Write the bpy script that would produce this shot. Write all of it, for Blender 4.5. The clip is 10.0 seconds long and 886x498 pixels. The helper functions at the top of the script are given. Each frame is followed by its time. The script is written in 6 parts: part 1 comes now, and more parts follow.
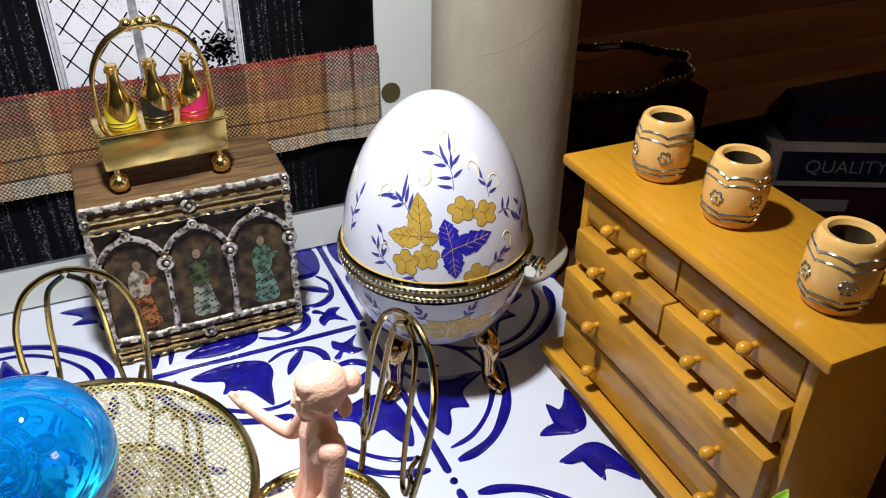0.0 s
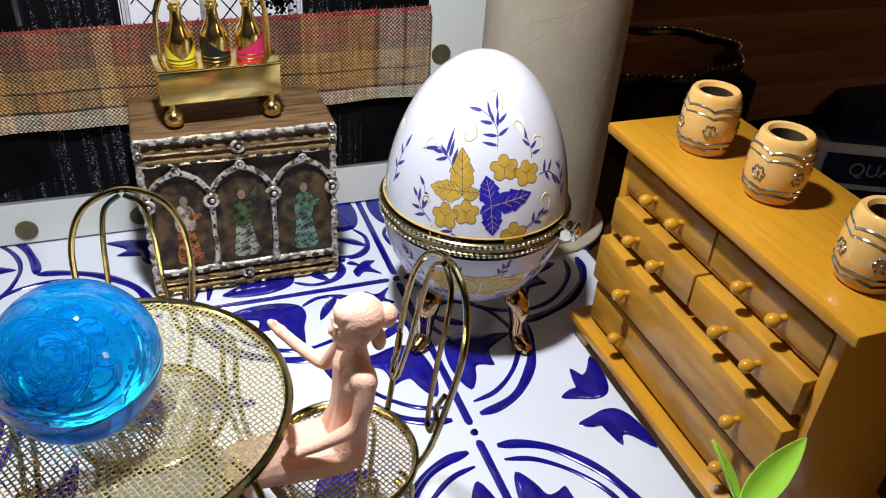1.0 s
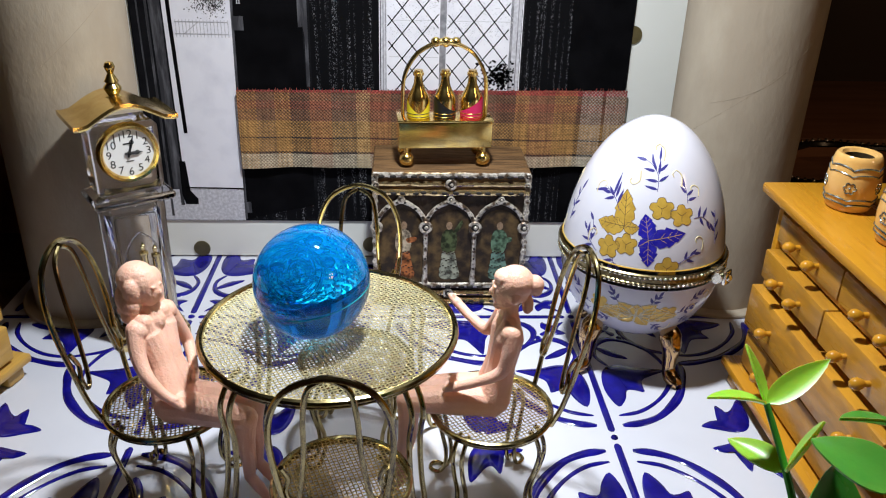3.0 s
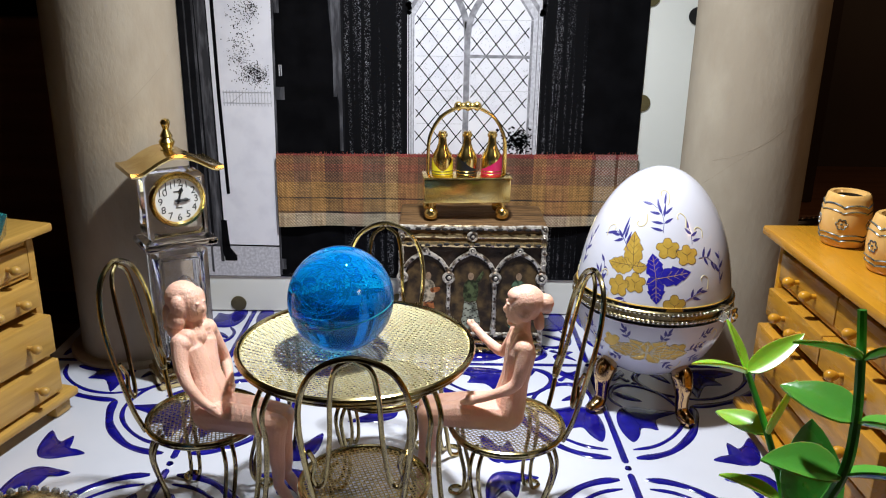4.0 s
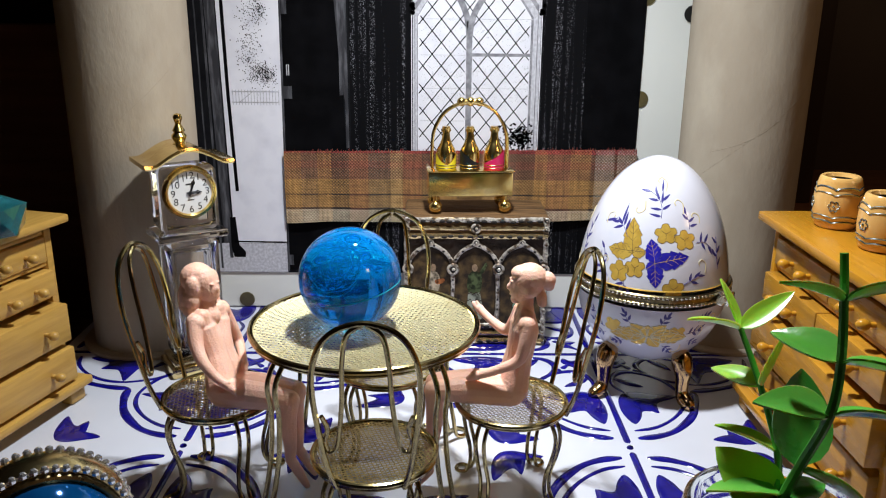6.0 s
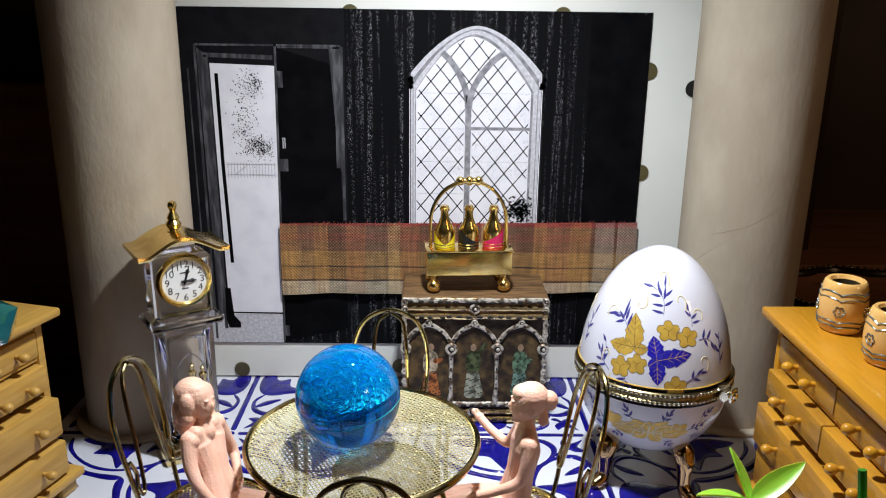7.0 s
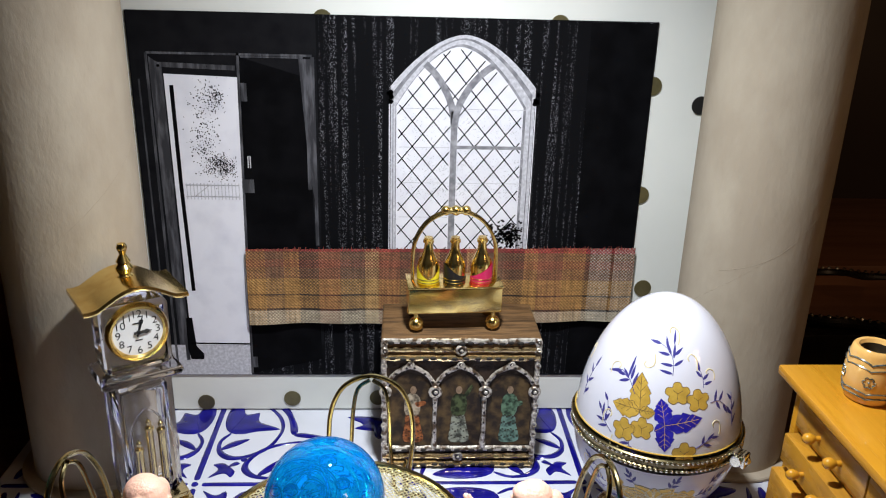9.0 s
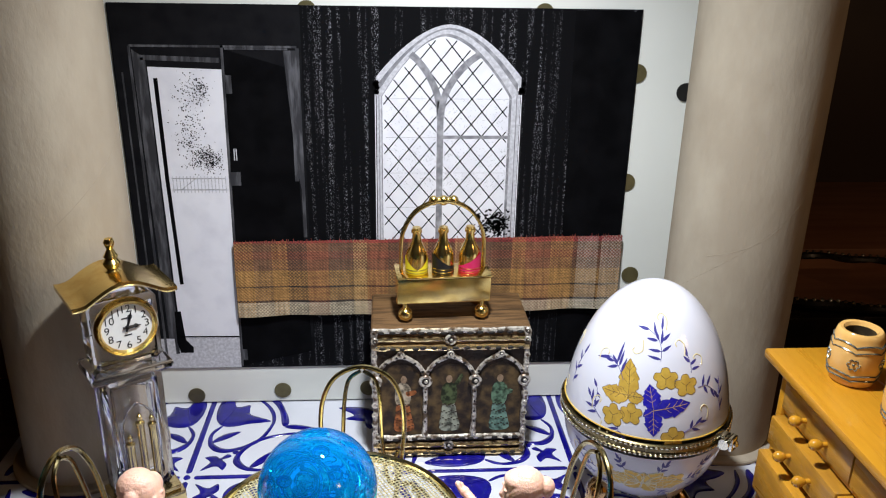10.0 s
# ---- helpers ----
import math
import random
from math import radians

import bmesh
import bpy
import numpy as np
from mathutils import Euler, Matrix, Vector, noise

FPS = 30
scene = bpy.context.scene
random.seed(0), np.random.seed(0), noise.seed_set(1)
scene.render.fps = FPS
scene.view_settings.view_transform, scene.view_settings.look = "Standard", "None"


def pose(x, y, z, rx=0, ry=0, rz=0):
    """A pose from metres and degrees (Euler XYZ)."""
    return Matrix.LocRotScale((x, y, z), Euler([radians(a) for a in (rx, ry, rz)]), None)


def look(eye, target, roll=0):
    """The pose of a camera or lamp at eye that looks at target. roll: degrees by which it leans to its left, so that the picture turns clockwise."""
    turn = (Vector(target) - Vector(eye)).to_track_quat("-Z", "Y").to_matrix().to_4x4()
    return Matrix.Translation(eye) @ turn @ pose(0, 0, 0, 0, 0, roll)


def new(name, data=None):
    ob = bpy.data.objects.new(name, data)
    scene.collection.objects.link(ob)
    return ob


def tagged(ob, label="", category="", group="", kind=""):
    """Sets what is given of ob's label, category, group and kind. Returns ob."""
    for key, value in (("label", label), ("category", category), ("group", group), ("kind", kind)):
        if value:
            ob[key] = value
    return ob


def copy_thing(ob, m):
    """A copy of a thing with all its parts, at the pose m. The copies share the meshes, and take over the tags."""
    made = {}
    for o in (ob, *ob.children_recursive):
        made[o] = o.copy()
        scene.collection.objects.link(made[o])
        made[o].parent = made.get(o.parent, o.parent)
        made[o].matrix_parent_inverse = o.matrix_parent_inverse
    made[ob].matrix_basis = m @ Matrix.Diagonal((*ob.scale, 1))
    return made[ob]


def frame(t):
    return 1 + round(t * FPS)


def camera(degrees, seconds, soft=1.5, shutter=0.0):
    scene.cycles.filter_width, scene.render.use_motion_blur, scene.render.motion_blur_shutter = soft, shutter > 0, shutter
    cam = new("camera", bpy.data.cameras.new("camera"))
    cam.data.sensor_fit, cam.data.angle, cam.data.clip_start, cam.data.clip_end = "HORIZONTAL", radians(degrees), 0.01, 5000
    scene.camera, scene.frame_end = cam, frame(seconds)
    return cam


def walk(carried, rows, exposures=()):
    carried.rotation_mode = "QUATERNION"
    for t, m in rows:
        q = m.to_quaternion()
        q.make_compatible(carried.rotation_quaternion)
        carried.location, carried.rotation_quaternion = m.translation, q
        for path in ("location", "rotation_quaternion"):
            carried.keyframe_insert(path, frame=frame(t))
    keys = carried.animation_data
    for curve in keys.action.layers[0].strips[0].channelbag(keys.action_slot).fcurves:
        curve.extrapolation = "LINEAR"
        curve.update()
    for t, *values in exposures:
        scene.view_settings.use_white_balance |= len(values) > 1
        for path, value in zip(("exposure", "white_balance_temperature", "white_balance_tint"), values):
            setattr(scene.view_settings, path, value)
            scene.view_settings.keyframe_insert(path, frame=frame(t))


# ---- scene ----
cam = camera(57.6, 10.0, soft=1.1)
METRES, EYE, TILT, LEAN, TURN = 0.27, 0.2005, 0.0, 0.0, -24.3
ROWS = [
    (0.0, 0.0, 0.0, 0.0, 0.43, -32.61, -0.68),
    (0.5, -0.0222, 0.0068, 0.0085, 1.93, -31.17, -0.8),
    (1.0, -0.0082, -0.0348, -0.0162, 4.73, -34.05, -3.44),
    (1.5, 0.036, -0.107, -0.0472, 8.24, -38.86, -3.26),
    (2.0, 0.0739, -0.1491, -0.0354, 9.84, -39.09, -2.38),
    (2.5, 0.0931, -0.217, -0.0326, 16.74, -33.33, -1.8),
    (3.0, 0.1105, -0.2637, -0.0325, 21.86, -25.78, -1.48),
    (4.5, 0.1897, -0.4006, -0.1376, 24.17, -17.61, -0.72),
    (5.0, 0.1958, -0.4152, -0.175, 24.27, -18.17, -0.27),
    (5.5, 0.2018, -0.4214, -0.1822, 23.96, -18.31, -0.21),
    (6.0, 0.1843, -0.4092, -0.1217, 23.96, -17.09, -0.49),
    (7.5, 0.1351, -0.319, 0.0451, 23.37, -16.92, -0.6),
    (8.0, 0.1154, -0.2664, 0.0718, 22.68, -18.88, 0.25),
    (8.5, 0.0785, -0.2247, 0.0879, 22.6, -19.74, -0.84),
    (9.0, 0.0639, -0.212, 0.0965, 21.66, -20.29, -1.5),
    (9.5, 0.0625, -0.2155, 0.0989, 20.01, -20.63, -1.57),
    (10.0, 0.0633, -0.2151, 0.0993, 20.5, -21.06, -1.01),
]
walk(cam, [(t, pose(0, 0, EYE, TILT, LEAN, TURN) @ pose(METRES * x, METRES * y, METRES * z, 90 + pitch, roll, yaw)) for t, x, y, z, yaw, pitch, roll in ROWS])

# ---- light ----
world = bpy.data.worlds.new("world")
scene.world = world
world.use_nodes = True
world.node_tree.nodes["Background"].inputs[0].default_value = (1.0, 0.62, 0.36, 1)
world.node_tree.nodes["Background"].inputs[1].default_value = 0.010

bulb = bpy.data.lights.new("led_lamp", "AREA")
bulb.shape, bulb.size, bulb.energy, bulb.color = "DISK", 0.022, 0.87, (0.92, 0.97, 1.02)
bulb.spread = radians(121)
new("led_lamp", bulb).matrix_world = look((0.015, 0.166, 0.335), (0.010, 0.185, 0.0))

room = bpy.data.lights.new("room_lamp", "AREA")
room.energy, room.size, room.color = 2.3, 0.25, (1.0, 0.62, 0.35)
new("room_lamp", room).matrix_world = look((1.1, -0.75, 0.85), (0.4, 0.45, -0.05))


# ---- materials ----
def mat(name, base, rough=0.5, metal=0.0, tint=None, scale=150.0, low=0.4, high=0.7, bump=0.0, bump_scale=900.0,
        coat=0.0, trans=0.0, ior=1.45, spec=0.5, stretch=(1, 1, 1), rough_var=0.12, rand=0.0, sss=0.0):
    m = bpy.data.materials.new(name)
    m.use_nodes = True
    t, b = m.node_tree, m.node_tree.nodes["Principled BSDF"]
    n, l = t.nodes, t.links
    b.inputs["Base Color"].default_value = (*base, 1)
    b.inputs["Roughness"].default_value, b.inputs["Metallic"].default_value = rough, metal
    b.inputs["Coat Weight"].default_value, b.inputs["Coat Roughness"].default_value = coat, 0.06
    b.inputs["Transmission Weight"].default_value, b.inputs["IOR"].default_value = trans, ior
    b.inputs["Specular IOR Level"].default_value = spec
    if sss:
        b.inputs["Subsurface Weight"].default_value = sss
        b.inputs["Subsurface Radius"].default_value = (0.004, 0.002, 0.001)
        b.inputs["Subsurface Scale"].default_value = 0.5
    at = n.new("ShaderNodeTexCoord")
    mp = n.new("ShaderNodeMapping")
    mp.inputs["Scale"].default_value = stretch
    l.new(at.outputs["Object"], mp.inputs["Vector"])
    if tint:
        big = n.new("ShaderNodeTexNoise")
        big.inputs["Scale"].default_value, big.inputs["Detail"].default_value = scale, 6
        l.new(mp.outputs["Vector"], big.inputs["Vector"])
        ramp = n.new("ShaderNodeValToRGB")
        ramp.color_ramp.elements[0].position, ramp.color_ramp.elements[1].position = low, high
        ramp.color_ramp.elements[0].color, ramp.color_ramp.elements[1].color = (*base, 1), (*tint, 1)
        l.new(big.outputs["Fac"], ramp.inputs["Fac"])
        out = ramp.outputs["Color"]
        if rand:
            info, hsv = n.new("ShaderNodeObjectInfo"), n.new("ShaderNodeHueSaturation")
            rng = n.new("ShaderNodeMapRange")
            rng.inputs["To Min"].default_value, rng.inputs["To Max"].default_value = 1 - rand, 1 + rand
            l.new(info.outputs["Random"], rng.inputs["Value"])
            l.new(rng.outputs["Result"], hsv.inputs["Value"])
            l.new(out, hsv.inputs["Color"])
            out = hsv.outputs["Color"]
        l.new(out, b.inputs["Base Color"])
        if rough_var:
            rr = n.new("ShaderNodeMapRange")
            rr.inputs["To Min"].default_value = max(0.02, rough - rough_var)
            rr.inputs["To Max"].default_value = min(1.0, rough + rough_var)
            l.new(big.outputs["Fac"], rr.inputs["Value"])
            l.new(rr.outputs["Result"], b.inputs["Roughness"])
    if bump:
        fine, bp = n.new("ShaderNodeTexNoise"), n.new("ShaderNodeBump")
        fine.inputs["Scale"].default_value, fine.inputs["Detail"].default_value = bump_scale, 4
        bp.inputs["Strength"].default_value, bp.inputs["Distance"].default_value = 1.0, bump
        l.new(mp.outputs["Vector"], fine.inputs["Vector"])
        l.new(fine.outputs["Fac"], bp.inputs["Height"])
        l.new(bp.outputs["Normal"], b.inputs["Normal"])
    return m


GLAZE = mat("white_glaze", (0.60, 0.61, 0.67), 0.10, tint=(0.55, 0.56, 0.62), scale=18, bump=0.00006, bump_scale=90, coat=0.3, rough_var=0.03)
COBALT = mat("cobalt_glaze", (0.005, 0.004, 0.13), 0.10, tint=(0.010, 0.008, 0.23), scale=140, coat=0.4, bump=0.00005, bump_scale=300, rough_var=0.03)
CARD = mat("cardboard", (0.37, 0.31, 0.235), 0.85, tint=(0.44, 0.38, 0.295), scale=60, bump=0.0002, bump_scale=420, stretch=(1, 1, 0.5), spec=0.2)
CREASE = mat("cardboard_crease", (0.345, 0.29, 0.22), 0.9, spec=0.1)
BOARD = mat("white_board", (0.74, 0.75, 0.71), 0.6, tint=(0.68, 0.69, 0.65), scale=12, spec=0.3)
FOIL = mat("gold_foil_dot", (0.20, 0.175, 0.085), 0.42, 0.7, tint=(0.16, 0.14, 0.07), scale=300)
INK_DOT = mat("black_dot", (0.01, 0.01, 0.01), 0.5)
PAPER_W = mat("printed_paper_white", (0.73, 0.73, 0.79), 0.5, tint=(0.63, 0.63, 0.70), scale=90, low=0.45, high=0.75, spec=0.15)
PAPER_G = mat("printed_paper_grey", (0.17, 0.17, 0.19), 0.5, tint=(0.36, 0.36, 0.39), scale=260, spec=0.15)
PAPER_D = mat("printed_paper_charcoal", (0.009, 0.009, 0.0105), 0.65, tint=(0.005, 0.005, 0.0065), scale=120, spec=0.06)
PAPER_M = mat("printed_paper_dark_grey", (0.035, 0.035, 0.040), 0.6, tint=(0.14, 0.14, 0.155), scale=420, low=0.45, high=0.75, spec=0.08, stretch=(1, 1, 0.15))
PAPER_L = mat("printed_paper_pale_grey", (0.42, 0.42, 0.46), 0.5, tint=(0.62, 0.62, 0.67), scale=700, spec=0.15)
PAPER_K = mat("printed_paper_black", (0.0025, 0.0025, 0.003), 0.65, tint=(0.005, 0.005, 0.006), scale=80, spec=0.03)
BRASS = mat("antique_brass_wire", (0.36, 0.29, 0.14), 0.17, 1.0, tint=(0.48, 0.39, 0.19), scale=260, bump=0.00003, bump_scale=1200, rough_var=0.06)
MESH_WIRE = mat("brass_mesh_wire", (0.92, 0.85, 0.55), 0.34, 0.85, tint=(0.78, 0.68, 0.38), scale=350)
SEAT_WIRE = mat("dull_brass_mesh_wire", (0.66, 0.54, 0.27), 0.34, 1.0, tint=(0.46, 0.36, 0.16), scale=350)
GOLD = mat("polished_gold", (0.90, 0.67, 0.24), 0.2, 1.0, tint=(0.70, 0.45, 0.12), scale=120, rough_var=0.04)
PALE_GOLD = mat("pale_gold", (0.78, 0.62, 0.30), 0.2, 1.0, tint=(0.50, 0.37, 0.16), scale=220, rough_var=0.05)
COPPER_GOLD = mat("reddish_gold", (0.55, 0.36, 0.18), 0.14, 1.0, tint=(0.42, 0.26, 0.12), scale=220, rough_var=0.05)
BAND = mat("dark_brass_band", (0.30, 0.24, 0.12), 0.3, 1.0, tint=(0.18, 0.14, 0.07), scale=500)
BEAD = mat("silver_gold_bead", (0.80, 0.76, 0.62), 0.18, 1.0)
SILVER = mat("silver_enamel_line", (0.20, 0.24, 0.26), 0.2, 0.85, tint=(0.48, 0.55, 0.58), scale=400)
PORCELAIN = mat("white_porcelain", (0.66, 0.66, 0.73), 0.12, tint=(0.63, 0.63, 0.70), scale=40, coat=0.5, rough_var=0.02)
EGG_BLUE = mat("painted_cobalt", (0.015, 0.012, 0.30), 0.22, tint=(0.03, 0.025, 0.42), scale=400, rough_var=0.02)
EGG_INK = mat("painted_dark_blue", (0.045, 0.040, 0.22), 0.3)
EGG_GOLD = mat("painted_gold", (0.66, 0.43, 0.075), 0.32, 0.25, tint=(0.52, 0.32, 0.05), scale=300)
EGG_PALE = mat("painted_pale_gold", (0.66, 0.57, 0.34), 0.4)
EGG_CREAM = mat("painted_cream_outline", (0.72, 0.68, 0.50), 0.35, tint=(0.62, 0.55, 0.36), scale=600)
EGG_BROWN = mat("painted_brown_line", (0.10, 0.06, 0.03), 0.4)
HONEY = mat("honey_varnished_wood", (0.56, 0.255, 0.018), 0.25, tint=(0.49, 0.21, 0.013), scale=35, stretch=(14, 1.2, 14), bump=0.00005, bump_scale=260, coat=0.25, rand=0.08)
HONEY_FRONT = mat("drawer_front_wood", (0.50, 0.235, 0.022), 0.28, tint=(0.33, 0.15, 0.018), scale=45, stretch=(4, 1.0, 6), bump=0.00006, bump_scale=300, coat=0.2, rand=0.10)
# Darker brown that puts the shade between drawers into colour.
GAP_SHADE = mat("drawer_gap_shade", (0.16, 0.065, 0.016), 0.5, tint=(0.10, 0.04, 0.010), scale=60, stretch=(6, 1, 6))
PINE = mat("pale_pine_wood", (0.53, 0.31, 0.070), 0.38, tint=(0.42, 0.235, 0.05), scale=35, stretch=(12, 1.2, 12), bump=0.00005, bump_scale=260, coat=0.15, rand=0.06)
CHEST_WOOD = mat("dark_carved_wood", (0.155, 0.085, 0.036), 0.5, tint=(0.045, 0.025, 0.012), scale=70, stretch=(1, 8, 8), bump=0.0004, bump_scale=500, spec=0.2)
CHEST_GOLD = mat("worn_gilding", (0.74, 0.55, 0.28), 0.2, 0.9, tint=(0.14, 0.08, 0.035), scale=300, low=0.54, high=0.68, bump=0.00012, bump_scale=500)
CHEST_SILVER = mat("worn_silver_paint", (0.62, 0.57, 0.50), 0.3, 0.5, tint=(0.10, 0.065, 0.040), scale=330, low=0.45, high=0.60, bump=0.00012, bump_scale=600)
CHEST_CARVED = mat("blackened_carving", (0.040, 0.024, 0.014), 0.5, tint=(0.014, 0.009, 0.006), scale=240, bump=0.0008, bump_scale=420, spec=0.3)
# Near-black for pits and boss recesses: the shade inside them as colour.
HOLE_SHADE = mat("recess_shade", (0.012, 0.009, 0.007), 0.7)
NICHE = mat("niche_painting_ground", (0.022, 0.014, 0.009), 0.45, tint=(0.12, 0.075, 0.030), scale=210, low=0.4, high=0.7, spec=0.25)
SKIN = mat("pink_plastic", (0.84, 0.50, 0.375), 0.45, tint=(0.77, 0.44, 0.32), scale=120, bump=0.00024, bump_scale=1500, sss=0.15)
BALL_GLASS = mat("blue_glass", (0.003, 0.33, 0.96), 0.0, trans=0.76, ior=1.46)
BUBBLE = mat("bubble_skin", (0.55, 0.90, 1.0), 0.02, trans=1.0, ior=0.72)
BUBBLE_DOT = mat("bright_bubble", (0.80, 0.97, 1.0), 0.04, trans=1.0, ior=0.69)
CYAN_LINE = mat("cyan_glass_seam", (0.03, 0.62, 0.70), 0.15, trans=0.5, ior=1.2)
GLASS = mat("clear_crystal", (0.97, 0.97, 0.99), 0.0, trans=1.0, ior=1.46)
SPARKLE_AIR = mat("sparkle_air", (0.98, 0.98, 1.0), 0.0, trans=1.0, ior=0.685)
JAR_GLASS = mat("jar_glass", (0.93, 0.97, 0.95), 0.06, trans=1.0, ior=1.19)
GEM = mat("teal_crystal", (0.10, 0.52, 0.56), 0.05, trans=0.85, ior=1.5, tint=(0.04, 0.36, 0.42), scale=90, rough_var=0.03)
DIAL = mat("white_dial", (0.80, 0.80, 0.78), 0.4, tint=(0.74, 0.74, 0.72), scale=100)
BLACK = mat("black_enamel", (0.010, 0.010, 0.011), 0.3)
YELLOW = mat("yellow_enamel", (0.72, 0.62, 0.03), 0.25)
RED = mat("crimson_enamel", (0.50, 0.02, 0.10), 0.25)
ORANGE_POT = mat("apricot_ceramic", (0.80, 0.47, 0.15), 0.18, tint=(0.74, 0.40, 0.11), scale=150, coat=0.3, rough_var=0.04)
# Inside of the pots: the shade of the hollow is put into the colour.
POT_IN_SHADE = mat("pot_shaded_inside", (0.05, 0.035, 0.02), 0.4, tint=(0.10, 0.07, 0.03), scale=300)
LEAF = mat("plastic_leaf_green", (0.12, 0.45, 0.06), 0.2, tint=(0.20, 0.55, 0.08), scale=60, coat=0.7, bump=0.0002, bump_scale=260, rand=0.25, sss=0.4)
LEAF_YOUNG = mat("plastic_leaf_lime", (0.36, 0.66, 0.06), 0.3, tint=(0.26, 0.56, 0.045), scale=60, coat=0.2, rand=0.15, sss=0.5)
LEAF_DEEP = mat("plastic_leaf_deep_green", (0.035, 0.22, 0.025), 0.28, tint=(0.07, 0.32, 0.04), scale=60, coat=0.3, bump=0.0002, bump_scale=260, rand=0.25, sss=0.3)
LEAF_MID = mat("plastic_leaf_yellow_green", (0.34, 0.64, 0.06), 0.22, tint=(0.24, 0.54, 0.05), scale=60, coat=0.4, bump=0.0002, bump_scale=260, rand=0.15, sss=0.4)
STEM = mat("plastic_stem_green", (0.05, 0.27, 0.03), 0.3, tint=(0.08, 0.35, 0.04), scale=100)
GLOBE = mat("blue_enamel_globe", (0.003, 0.075, 0.28), 0.05, 0.6, tint=(0.006, 0.14, 0.42), scale=50, coat=0.6, rough_var=0.02)
RHINE = mat("rhinestone", (0.90, 0.90, 0.93), 0.03, 0.85)
TABLE_WOOD = mat("dark_table_wood", (0.075, 0.030, 0.013), 0.45, tint=(0.045, 0.017, 0.008), scale=12, stretch=(1, 8, 8), bump=0.0001, bump_scale=200)
SHELF_WOOD = mat("brown_shelf_wood", (0.28, 0.125, 0.06), 0.5, tint=(0.20, 0.082, 0.038), scale=10, stretch=(1, 9, 9))
CUPBOARD = mat("brown_cupboard_wood", (0.40, 0.18, 0.085), 0.5, tint=(0.30, 0.125, 0.055), scale=10, stretch=(1, 9, 9))
# Near-black copy of the shelf wood, with background shade put into the colour.
SHELF_SHADED = mat("shaded_shelf_wood", (0.030, 0.014, 0.008), 0.55, tint=(0.018, 0.008, 0.005), scale=10)
LACQUER = mat("black_lacquer", (0.008, 0.007, 0.006), 0.25, tint=(0.02, 0.014, 0.010), scale=80)
BOX_NAVY = mat("box_navy_print", (0.012, 0.016, 0.05), 0.4, tint=(0.02, 0.024, 0.07), scale=40)
BOX_WHITE = mat("box_white_card", (0.62, 0.62, 0.66), 0.5, tint=(0.50, 0.50, 0.54), scale=40)
BOX_PURPLE = mat("box_plum_print", (0.05, 0.012, 0.03), 0.4, tint=(0.03, 0.010, 0.03), scale=40)
BOX_TEXT = mat("box_pale_print", (0.26, 0.28, 0.34), 0.5)
WALL_PAINT = mat("dim_wall_paint", (0.16, 0.11, 0.075), 0.8, tint=(0.13, 0.09, 0.06), scale=3)


